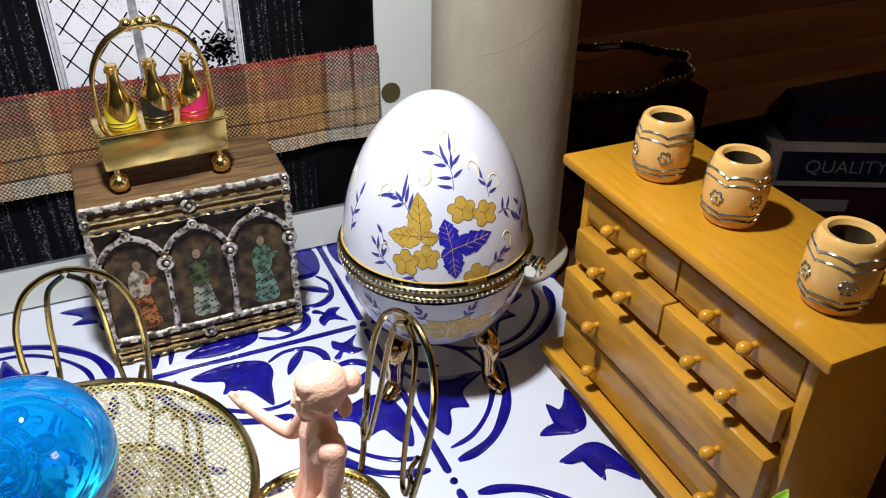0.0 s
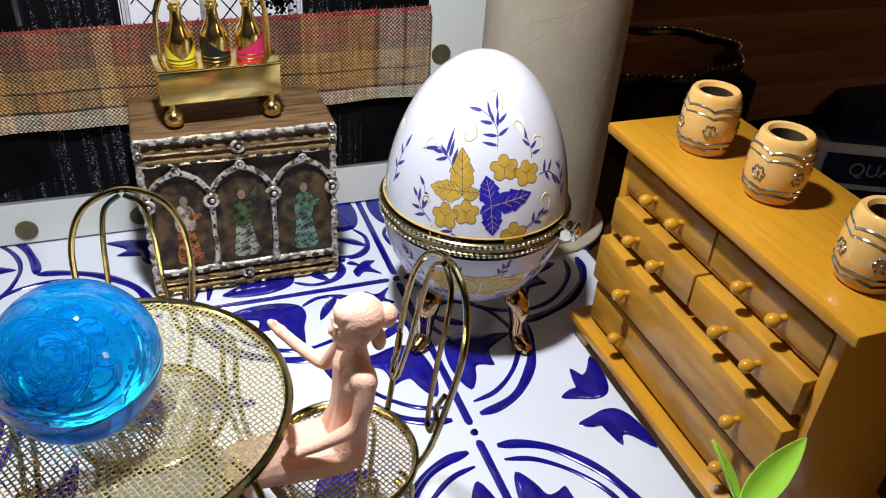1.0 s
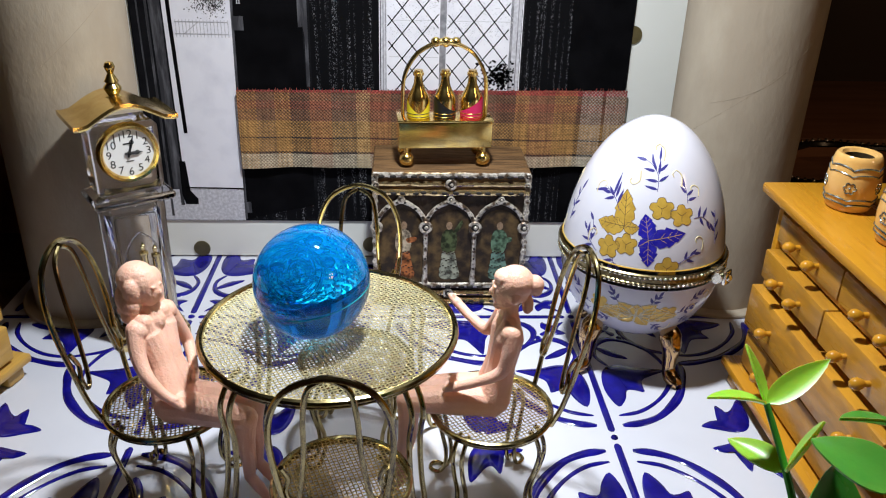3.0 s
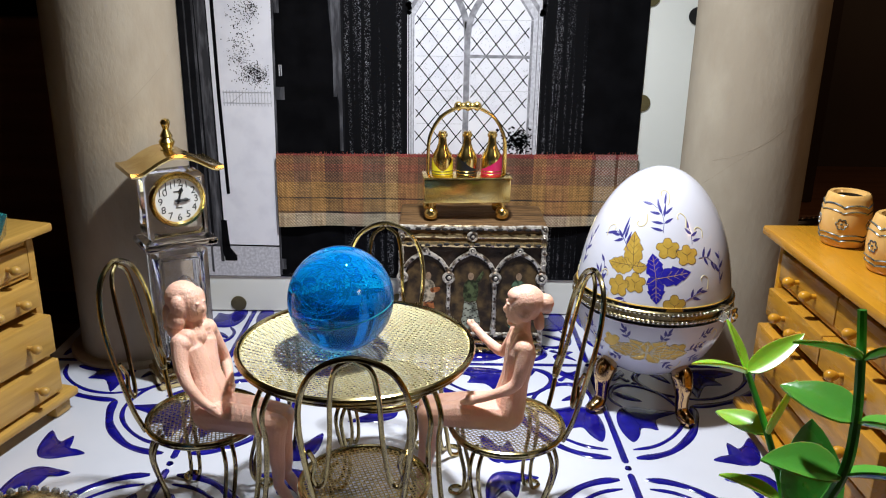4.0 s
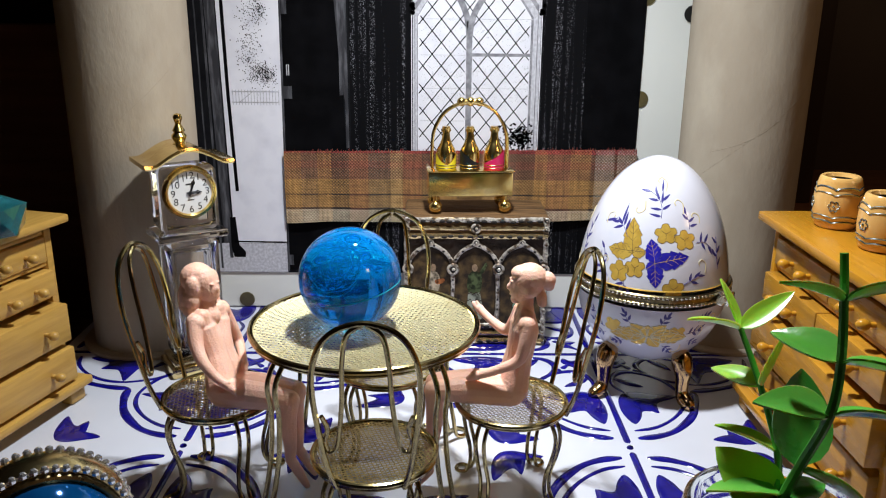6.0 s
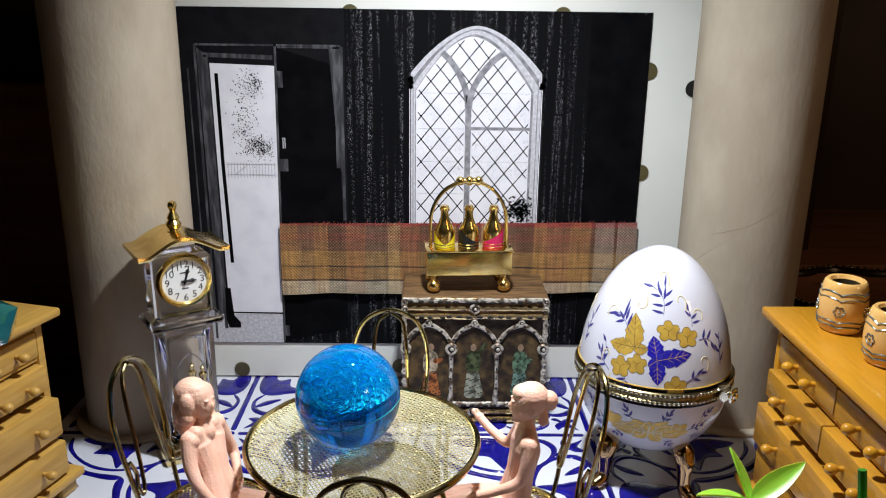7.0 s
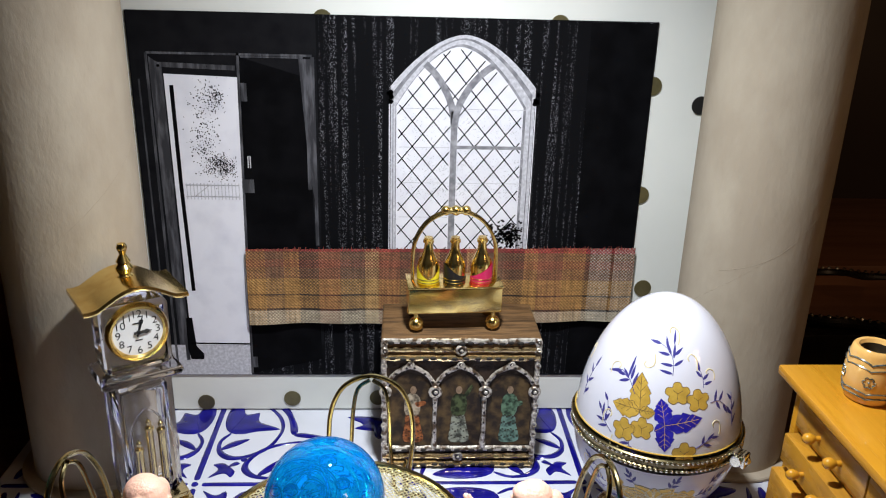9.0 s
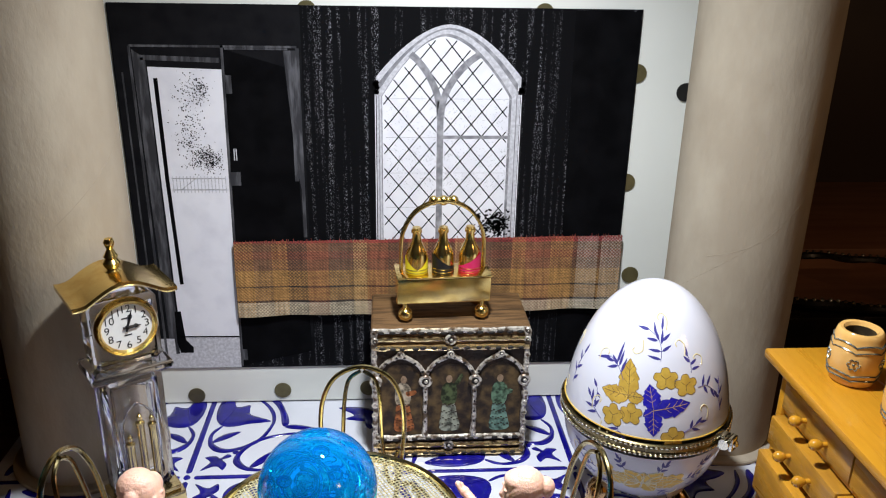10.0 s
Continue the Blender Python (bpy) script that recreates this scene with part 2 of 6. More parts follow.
def woven():
    """Checked handwoven cloth: cross bands of colour, upright warp stripes, a fine basket weave."""
    m = bpy.data.materials.new("checked_woven_cloth")
    m.use_nodes = True
    n, l, b = m.node_tree.nodes, m.node_tree.links, m.node_tree.nodes["Principled BSDF"]
    b.inputs["Roughness"].default_value = 0.85
    at, sp = n.new("ShaderNodeTexCoord"), n.new("ShaderNodeSeparateXYZ")
    l.new(at.outputs["Object"], sp.inputs[0])

    def ramp(stops, value, a, z):
        r, k = n.new("ShaderNodeValToRGB"), n.new("ShaderNodeMapRange")
        k.inputs["From Min"].default_value, k.inputs["From Max"].default_value = a, z
        l.new(value, k.inputs["Value"])
        l.new(k.outputs["Result"], r.inputs["Fac"])
        r.color_ramp.interpolation = "CONSTANT"
        e = r.color_ramp.elements
        e[0].position, e[0].color = stops[0][0], (*stops[0][1], 1)
        e[1].position, e[1].color = stops[1][0], (*stops[1][1], 1)
        for p, c in stops[2:]:
            e.new(p).color = (*c, 1)
        return r.outputs["Color"]

    cream, tan, black, rust, red = (0.44, 0.37, 0.26), (0.31, 0.165, 0.05), (0.02, 0.013, 0.010), (0.165, 0.075, 0.038), (0.30, 0.030, 0.034)
    weft = ramp([(0, cream), (0.19, black), (0.215, tan), (0.38, black), (0.40, tan), (0.60, rust), (0.74, (0.19, 0.060, 0.034)), (0.84, rust), (0.945, red)], sp.outputs["Z"], 0.051, 0.092)
    g, d, o, y = (0.10, 0.075, 0.055), (0.035, 0.022, 0.016), (0.34, 0.17, 0.05), (0.42, 0.27, 0.12)
    warp = ramp([(0, o), (0.045, (0.16, 0.09, 0.05)), (0.09, o), (0.13, d), (0.18, (0.24, 0.08, 0.04)), (0.235, g), (0.30, y), (0.335, (0.26, 0.08, 0.04)), (0.39, d), (0.44, o), (0.49, d), (0.56, y), (0.60, g), (0.66, d), (0.71, o), (0.745, (0.22, 0.08, 0.04)), (0.81, o), (0.868, d), (0.88, (0.34, 0.31, 0.27)), (0.935, d), (0.945, (0.38, 0.34, 0.29))], sp.outputs["X"], -0.082, 0.107)
    waves = []
    for axis in ("X", "Z"):
        s = n.new("ShaderNodeMath")
        s.operation = "MULTIPLY"
        s.inputs[1].default_value = 2 * math.pi / 0.0017
        l.new(sp.outputs[axis], s.inputs[0])
        q = n.new("ShaderNodeMath")
        q.operation = "SINE"
        l.new(s.outputs[0], q.inputs[0])
        waves.append(q.outputs[0])
    prod = n.new("ShaderNodeMath")
    prod.operation = "MULTIPLY"
    l.new(waves[0], prod.inputs[0])
    l.new(waves[1], prod.inputs[1])
    over = n.new("ShaderNodeMath")
    over.operation = "GREATER_THAN"
    over.inputs[1].default_value = 0.0
    l.new(prod.outputs[0], over.inputs[0])
    pick = n.new("ShaderNodeMix")
    pick.data_type = "RGBA"
    l.new(over.outputs[0], pick.inputs["Factor"])
    l.new(weft, pick.inputs[6])
    l.new(warp, pick.inputs[7])
    soft = n.new("ShaderNodeMix")
    soft.data_type = "RGBA"
    soft.inputs["Factor"].default_value = 0.30
    l.new(pick.outputs[2], soft.inputs[6])
    l.new(weft, soft.inputs[7])
    def threads(sx, sz):
        mp, t, r = n.new("ShaderNodeMapping"), n.new("ShaderNodeTexNoise"), n.new("ShaderNodeMapRange")
        mp.inputs["Scale"].default_value = (sx, 1, sz)
        t.inputs["Scale"].default_value, t.inputs["Detail"].default_value = 1.0, 2
        l.new(at.outputs["Object"], mp.inputs["Vector"])
        l.new(mp.outputs["Vector"], t.inputs["Vector"])
        r.inputs["From Min"].default_value, r.inputs["From Max"].default_value = 0.3, 0.7
        r.inputs["To Min"].default_value, r.inputs["To Max"].default_value = 0.74, 1.30
        l.new(t.outputs["Fac"], r.inputs["Value"])
        return r.outputs["Result"]

    both = n.new("ShaderNodeMath")
    both.operation = "MULTIPLY"
    l.new(threads(900, 60), both.inputs[0])
    l.new(threads(120, 1400), both.inputs[1])
    shade = n.new("ShaderNodeMix")
    shade.data_type, shade.blend_type = "RGBA", "MULTIPLY"
    shade.inputs["Factor"].default_value = 1.0
    l.new(soft.outputs[2], shade.inputs[6])
    l.new(both.outputs[0], shade.inputs[7])
    l.new(shade.outputs[2], b.inputs["Base Color"])
    bp = n.new("ShaderNodeBump")
    bp.inputs["Distance"].default_value = 0.0002
    l.new(prod.outputs[0], bp.inputs["Height"])
    l.new(bp.outputs["Normal"], b.inputs["Normal"])
    return m


def speckled():
    """Black printed wall: pale specks gathered in upright broken rows."""
    m = bpy.data.materials.new("printed_speckled_black")
    m.use_nodes = True
    n, l, b = m.node_tree.nodes, m.node_tree.links, m.node_tree.nodes["Principled BSDF"]
    b.inputs["Roughness"].default_value, b.inputs["Specular IOR Level"].default_value = 0.65, 0.06
    at = n.new("ShaderNodeTexCoord")

    def noise_at(sx, sz, scale, lo, hi):
        mp, t, r = n.new("ShaderNodeMapping"), n.new("ShaderNodeTexNoise"), n.new("ShaderNodeMapRange")
        mp.inputs["Scale"].default_value = (sx, 1, sz)
        t.inputs["Scale"].default_value, t.inputs["Detail"].default_value = scale, 2
        l.new(at.outputs["Object"], mp.inputs["Vector"])
        l.new(mp.outputs["Vector"], t.inputs["Vector"])
        r.inputs["From Min"].default_value, r.inputs["From Max"].default_value = lo, hi
        l.new(t.outputs["Fac"], r.inputs["Value"])
        return r.outputs["Result"]

    rows, specks = noise_at(1, 0.02, 420, 0.50, 0.64), noise_at(1, 0.8, 2300, 0.57, 0.64)
    mul = n.new("ShaderNodeMath")
    mul.operation = "MULTIPLY"
    l.new(rows, mul.inputs[0])
    l.new(specks, mul.inputs[1])
    mix = n.new("ShaderNodeMix")
    mix.data_type = "RGBA"
    mix.inputs[6].default_value, mix.inputs[7].default_value = (0.0035, 0.0035, 0.0045, 1), (0.22, 0.22, 0.245, 1)
    l.new(mul.outputs[0], mix.inputs["Factor"])
    l.new(mix.outputs[2], b.inputs["Base Color"])
    return m


CLOTH, SPECKLED = woven(), speckled()


# ---- mesh helpers ----
def put(bm, name, material, smooth=True):
    bmesh.ops.recalc_face_normals(bm, faces=bm.faces)
    me = bpy.data.meshes.new(name)
    bm.to_mesh(me)
    bm.free()
    me.materials.append(material)
    if smooth:
        me.polygons.foreach_set("use_smooth", [True] * len(me.polygons))
        me.set_sharp_from_angle(angle=radians(38))
    return me


def part(name, bm, material, parent, label="", smooth=True):
    ob = new(name, put(bm, name, material, smooth))
    ob.parent = parent
    return tagged(ob, label)


def thing(name, label, category, m=None, group="", kind=""):
    ob = new(name)
    ob.empty_display_size = 0.005
    ob.matrix_basis = m or Matrix()
    return tagged(ob, label, category, group, kind)


def solid(name, bm, material, label, category, m=None, group="", kind="", smooth=True):
    ob = new(name, put(bm, name, material, smooth))
    ob.matrix_basis = m or Matrix()
    return tagged(ob, label, category, group, kind)


def spline(pts, n=6, closed=False):
    p = [Vector(q) for q in pts]
    k, out = len(p), []
    for i in range(k if closed else k - 1):
        if closed:
            a, b, c, d = p[(i - 1) % k], p[i], p[(i + 1) % k], p[(i + 2) % k]
        else:
            a, b, c, d = p[max(i - 1, 0)], p[i], p[i + 1], p[min(i + 2, k - 1)]
        for j in range(n):
            t = j / n
            out.append(0.5 * (2 * b + (c - a) * t + (2 * a - 5 * b + 4 * c - d) * t * t + (3 * b - a - 3 * c + d) * t ** 3))
    return out if closed else out + [p[-1]]


def sweep(bm, pts, r, seg=8, closed=False, flat=1.0, up=None):
    """A round rod along pts; r a radius or one for each point; flat squeezes it along up."""
    pts = [Vector(p) for p in pts]
    k = len(pts)
    rad = r if isinstance(r, (list, tuple)) else [r] * k
    rings, side = [], None
    for i, p in enumerate(pts):
        if closed:
            d = pts[(i + 1) % k] - pts[i - 1]
        else:
            d = pts[min(i + 1, k - 1)] - pts[max(i - 1, 0)]
        d = d.normalized() if d.length > 1e-9 else Vector((0, 0, 1))
        if up is not None:
            side = d.cross(Vector(up)).normalized()
        elif side is None:
            side = d.cross(Vector((0, 0, 1)) if abs(d.z) < 0.9 else Vector((1, 0, 0))).normalized()
        else:
            side = (side - d * side.dot(d)).normalized()
        top = side.cross(d).normalized()
        rings.append([bm.verts.new(p + (side * math.cos(a) + top * math.sin(a) * flat) * rad[i])
                      for a in (2 * math.pi * j / seg for j in range(seg))])
    for i in range(k if closed else k - 1):
        a, b = rings[i], rings[(i + 1) % k]
        for j in range(seg):
            bm.faces.new((a[j], a[(j + 1) % seg], b[(j + 1) % seg], b[j]))
    if not closed:
        bm.faces.new(rings[0][::-1])
        bm.faces.new(rings[-1])
    return bm


def lathe(bm, prof, seg=32, m=None, squeeze=1.0):
    rings = []
    for r, z in prof:
        if r < 1e-6:
            rings.append([bm.verts.new((0, 0, z))])
        else:
            rings.append([bm.verts.new((r * math.cos(2 * math.pi * j / seg), squeeze * r * math.sin(2 * math.pi * j / seg), z)) for j in range(seg)])
    for a, b in zip(rings, rings[1:]):
        for j in range(seg):
            q = (a[j % len(a)], a[(j + 1) % len(a)], b[(j + 1) % len(b)], b[j % len(b)])
            q = list(dict.fromkeys(q))
            if len(q) > 2:
                bm.faces.new(q)
    if m is not None:
        bmesh.ops.transform(bm, matrix=m, verts=[v for ring in rings for v in ring])
    return bm


def box(bm, x0, x1, y0, y1, z0, z1, bevel=0.0, m=None, seg=2):
    c = Matrix.LocRotScale(((x0 + x1) / 2, (y0 + y1) / 2, (z0 + z1) / 2), None, (x1 - x0, y1 - y0, z1 - z0))
    made = bmesh.ops.create_cube(bm, size=1, matrix=(m @ c) if m is not None else c)["verts"]
    if bevel:
        edges = list({e for v in made for e in v.link_edges})
        bmesh.ops.bevel(bm, geom=edges, offset=bevel, segments=seg, affect="EDGES", profile=0.5, clamp_overlap=True)
    return bm


def ball(bm, x, y, z, r, u=12, v=8, scale=(1, 1, 1)):
    bmesh.ops.create_uvsphere(bm, u_segments=u, v_segments=v, radius=r, matrix=Matrix.LocRotScale((x, y, z), None, scale))
    return bm


def blank():
    return bmesh.new()


def star(bm, outline, centre, rings, place):
    """A closed outline filled from its centre in rings of (factor, height); place(u, v, h) lays it out."""
    loops = [[bm.verts.new(place(centre[0] + (u - centre[0]) * f, centre[1] + (v - centre[1]) * f, h)) for u, v in outline] for f, h in rings]
    tip = bm.verts.new(place(*centre, rings[-1][1]))
    k = len(outline)
    for a, b in zip(loops, loops[1:]):
        for j in range(k):
            bm.faces.new((a[j], a[(j + 1) % k], b[(j + 1) % k], b[j]))
    for j in range(k):
        bm.faces.new((loops[-1][j], loops[-1][(j + 1) % k], tip))
    return bm


def leaf_outline(a, b, width, n=8, belly=0.45):
    """A pointed leaf from a to b."""
    a, b = Vector(a), Vector(b)
    d = b - a
    s = Vector((-d.y, d.x)).normalized() * width / 2
    f = lambda t: (math.sin(math.pi * t ** (0.7 if belly < 0.5 else 1.3))) ** 0.85
    one = [a + d * t + s * f(t) for t in (i / n for i in range(n))]
    two = [a + d * t - s * f(t) for t in (i / n for i in range(n, 0, -1))]
    return [tuple(p) for p in one + two]


def flower_outline(c, r, petals=5, turn=0.0, n=40, depth=0.30):
    return [(c[0] + r * (1 - depth * (0.5 + 0.5 * math.cos(petals * a + math.pi)) ** 2.2) * math.cos(a + turn),
             c[1] + r * (1 - depth * (0.5 + 0.5 * math.cos(petals * a + math.pi)) ** 2.2) * math.sin(a + turn))
            for a in (2 * math.pi * j / n for j in range(n))]


# ---- the room and the table ----
def slab(name, x0, x1, y0, y1, z0, z1, material, label, category, bevel=0.0, kind="structure"):
    return solid(name, box(blank(), x0, x1, y0, y1, z0, z1, bevel), material, label, category, kind=kind, smooth=False)


slab("room_floor", -1.4, 1.6, -1.6, 1.5, -0.78, -0.75, SHELF_SHADED, "dark wooden room floor", "floor")
slab("wall_north", -1.4, 1.6, 1.5, 1.55, -0.75, 1.7, WALL_PAINT, "dim painted wall behind the shelves", "wall")
slab("wall_south", -1.4, 1.6, -1.65, -1.6, -0.75, 1.7, WALL_PAINT, "dim painted wall", "wall")
slab("wall_west", -1.45, -1.4, -1.6, 1.5, -0.75, 1.7, WALL_PAINT, "dim painted wall", "wall")
slab("wall_east", 1.6, 1.65, -1.6, 1.5, -0.75, 1.7, WALL_PAINT, "dim painted wall", "wall")
slab("ceiling", -1.4, 1.6, -1.6, 1.5, 1.7, 1.73, WALL_PAINT, "dim painted ceiling", "ceiling")

side_table = thing("side_table", "dark wooden table carrying the miniature display", "table")
part("tabletop", box(blank(), -0.42, 0.225, -0.30, 0.345, -0.035, -0.003, 0.002), TABLE_WOOD, side_table)
for lx in (-0.38, 0.185):
    for ly in (-0.26, 0.305):
        part("leg", box(blank(), lx - 0.02, lx + 0.02, ly - 0.02, ly + 0.02, -0.75, -0.035, 0.002), TABLE_WOOD, side_table)

# dark cupboard behind, to the left
cupboard = thing("cupboard", "dark brown wooden cupboard behind the display", "cupboard")
part("side_panel", box(blank(), -0.60, -0.16, 0.40, 0.42, -0.75, 0.152, 0.001), CUPBOARD, cupboard)
part("carcass", box(blank(), -0.60, -0.16, 0.421, 0.60, -0.75, 0.45, 0.001), SHELF_SHADED, cupboard)

# shelf unit behind, to the right
shelf_unit = thing("shelf_unit", "brown wooden shelf unit with layered boards in shade", "shelf")
for i, (za, zb, fy) in enumerate(((-0.030, 0.004, 0.512), (-0.055, -0.0305, 0.506), (-0.086, -0.0555, 0.500))):
    part("board", box(blank(), 0.16, 1.20, fy, 0.70, za, zb, 0.001), SHELF_WOOD, shelf_unit)
# Recessed panels and uprights take the wood with shade in its colour.
part("back_panel", box(blank(), 0.16, 1.20, 0.70, 0.72, -0.75, 0.45, 0.001), SHELF_SHADED, shelf_unit)
part("lower_shelf", box(blank(), 0.42, 1.20, 0.33, 0.6995, -0.208, -0.188, 0.001), SHELF_SHADED, shelf_unit)
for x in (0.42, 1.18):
    part("upright", box(blank(), x, x + 0.02, 0.53, 0.699, -0.75, -0.2085, 0.001), SHELF_SHADED, shelf_unit)
part("upright", box(blank(), 0.30, 0.32, 0.55, 0.699, 0.0045, 0.40, 0.001), SHELF_SHADED, shelf_unit)

# ---- glazed floor sheet with raised blue ornament ----
CELL = 0.17555
CENTRES = [(-0.0989, 0.0711), (0.0767, 0.0711), (-0.0989, 0.2466), (0.0767, 0.2466)]
floor_sheet = solid("floor", box(blank(), -0.1866, 0.1645, -0.0167, 0.3344, -0.003, 0.0, 0.0008), GLAZE, "white glazed floor sheet with raised cobalt-blue scroll ornament", "floor", kind="structure", smooth=False)


def motif(m):
    """Blue ornament of one repeat: scrolls, tulips, leaves and sprigs in four mirrored quarters."""
    bm = blank()
    mm = 0.001
    thick = [(5, 80.5), (13, 79), (21, 75), (28, 68), (33.5, 60), (37, 51), (38.6, 44), (39, 39.2)]
    thin = [(5, 74.5), (14, 72), (23, 65), (30, 55.5), (32.8, 46), (31.8, 37.5), (27.5, 27.5), (19, 21), (11.5, 20), (5.8, 25), (4.4, 33.5), (8, 40.5)]
    tulip = [(31.7, 44.2), (25, 48), (20.4, 51), (19.4, 55.5), (19.0, 59.5), (15.5, 58.2), (12.2, 58.3), (10.2, 64), (6.3, 69), (3.4, 61), (3.2, 52), (5.0, 44.5), (8.5, 40.6), (14, 40), (20, 42), (25.5, 42.8)]
    trefoil = [(17, 15.2), (13, 13.2), (9.6, 15.8), (5, 14.8), (7.6, 12), (7.4, 9.2), (4.6, 4.6), (9.2, 7.4), (12, 7.6), (14.8, 5), (15.8, 9.6), (13.2, 13), (15.2, 17)]
    sprig = [(35.0, 81.5), (38.5, 78.8), (41.8, 79.2), (42.8, 75), (44.6, 68.6), (47, 72.6), (50, 71.2), (55.2, 64.4), (55.8, 72), (54.6, 79), (51.6, 84), (46.6, 85.2), (40.8, 83.6)]
    drop = [(5.5, 26.5), (9.3, 27.6), (14.2, 31), (18.2, 35.4), (12.8, 34.4), (8.4, 31.3)]
    pillow = [(1.0, 0.0), (0.93, 0.00035), (0.7, 0.0006), (0.35, 0.0007)]
    for sx in (1, -1):
        for sy in (1, -1):
            for flip in (False, True):
                lay = lambda u, v, h, sx=sx, sy=sy, flip=flip: ((v if flip else u) * mm * sx, (u if flip else v) * mm * sy, h)
                for path, w in ((thick, 1.75), (thin, 0.95)):
                    pts = spline([lay(u, v, 0.0) for u, v in path], 6)
                    k = len(pts)
                    rad = [w * mm * min(1.0, 0.45 + 0.16 * min(i, k - 1 - i)) * (1 + 0.12 * math.sin(i * 0.4)) for i in range(k)]
                    if w < 1:
                        rad = [r * (1.0 + 0.75 * math.exp(-((i / k - 0.72) / 0.12) ** 2)) for i, r in enumerate(rad)]
                    sweep(bm, pts, rad, 8, flat=0.32 if w > 1 else 0.45, up=(0, 0, 1))
                for shape, c in ((tulip, (11.5, 50.5)), (sprig, (48.5, 78)), (drop, (11, 30.4))):
                    fine = [(p.x, p.y) for p in spline([(u, v, 0) for u, v in shape], 3, True)]
                    star(bm, fine, c, pillow, lay)
                # centre vein of the tulip, a raised rib
                sweep(bm, spline([lay(7.5, 42, 0.0006), lay(10.5, 50, 0.0008), lay(12, 57, 0.0006)], 4), 0.0003, 6, flat=0.6, up=(0, 0, 1))
            lay = lambda u, v, h, sx=sx, sy=sy: (u * mm * sx, v * mm * sy, h)
            fine = [(p.x, p.y) for p in spline([(u, v, 0) for u, v in trefoil], 3, True)]
            star(bm, fine, (11.2, 11.2), pillow, lay)
            star(bm, [(18.4 + 1.5 * math.cos(a), 18.4 + 1.5 * math.sin(a)) for a in (k * math.pi / 6 for k in range(12))], (18.4, 18.4), pillow, lay)
    for q in range(4):
        turn = Matrix.Rotation(q * math.pi / 2, 3, "Z")
        sweep(bm, [turn @ Vector((0, v * mm, 0)) for v in (3.2, 4.2, 20, 45, 70, 83, 84.2)], [0.0008, 0.0014, 0.00145, 0.0013, 0.0014, 0.0014, 0.0007], 8, flat=0.3, up=(0, 0, 1))
        a = turn @ Vector((0, 87.75 * mm, 0))
        lathe(bm, [(0.0014, 0), (0.0012, 0.0005), (0, 0.0007)], 12, Matrix.Translation(a))
    lathe(bm, [(0.0016, 0), (0.0013, 0.0005), (0, 0.0007)], 12)
    # keep the ornament on the sheet
    bmesh.ops.transform(bm, matrix=m, verts=bm.verts)
    return bm


for cx, cy in CENTRES:
    part("blue_ornament", motif(pose(cx, cy, 0.00005)), COBALT, floor_sheet, "raised cobalt-blue scrolls, tulips and sprigs")

# ---- backing board and printed sheet ----
board = solid("backing_board", box(blank(), -0.170, 0.160, 0.3085, 0.3125, 0.0008, 0.262, 0.0005), BOARD, "white backing board with gold dots, standing upright behind the display", "board", smooth=False)
for dx, dz, m in ((-0.1072, 0.0046, FOIL), (-0.0632, 0.0068, FOIL), (-0.019, 0.0072, FOIL), (0.1135, 0.0705, FOIL), (0.1068, 0.119, FOIL), (0.1068, 0.171, FOIL), (-0.043, 0.1972, FOIL), (0.062, 0.1972, FOIL), (0.1305, 0.1625, INK_DOT)):
    lift = 0.0006 if dz < 0.01 else 0.0
    part("dot", lathe(blank(), [(0, 0.0), (0.0043, 0.0), (0.0043, 0.0003), (0, 0.0003)], 24, pose(dx, 0.3083, dz + lift, 90)), m, board, smooth=False)

poster = thing("printed_sheet", "black and white print of an open door and gothic window", "poster", pose(0, 0.3075, 0))


def flat(pts, y, name, material, label=""):
    """A thin printed area of the sheet, y behind the front plane."""
    bm = blank()
    f = bm.faces.new([bm.verts.new((x, y, z)) for x, z in pts])
    bmesh.ops.triangulate(bm, faces=[f])
    return part(name, bm, material, poster, label, smooth=False)


def stroke(bm, pts, w, y):
    """A printed line of width w through pts."""
    p = [Vector((x, z)) for x, z in pts]
    rows = []
    for i, q in enumerate(p):
        d = (p[min(i + 1, len(p) - 1)] - p[max(i - 1, 0)]).normalized()
        s = Vector((-d.y, d.x)) * w / 2
        rows.append((bm.verts.new((q.x + s.x, y, q.y + s.y)), bm.verts.new((q.x - s.x, y, q.y - s.y))))
    for a, b in zip(rows, rows[1:]):
        bm.faces.new((a[0], a[1], b[1], b[0]))


part("sheet", box(blank(), -0.128, 0.1065, 0.0002, 0.0006, 0.0215, 0.1993), SPECKLED, poster, "black speckled wall of the print", smooth=False)
flat([(-0.1275, 0.0218), (-0.083, 0.0218), (-0.083, 0.0385), (-0.1275, 0.0385)], -0.00002, "printed_step", PAPER_L, "grey stone step")
flat([(-0.1275, 0.1995), (-0.046, 0.1995), (-0.046, 0.0385), (-0.1275, 0.0385)], 0.00010, "printed_door_wall", PAPER_D, "charcoal door wall")
flat([(-0.1135, 0.1725), (-0.081, 0.1715), (-0.0828, 0.0386), (-0.1118, 0.0386)], 0.0, "printed_doorway", PAPER_W, "white daylight in the doorway")
flat([(-0.0805, 0.1805), (-0.051, 0.172), (-0.047, 0.0305), (-0.0828, 0.0225)], -0.00004, "printed_door_leaf", PAPER_K, "black open door leaf")
flat([(0.076, 0.1985), (0.106, 0.1985), (0.106, 0.0218), (0.078, 0.0218)], 0.00008, "printed_dark_wall", PAPER_K, "plain black wall")
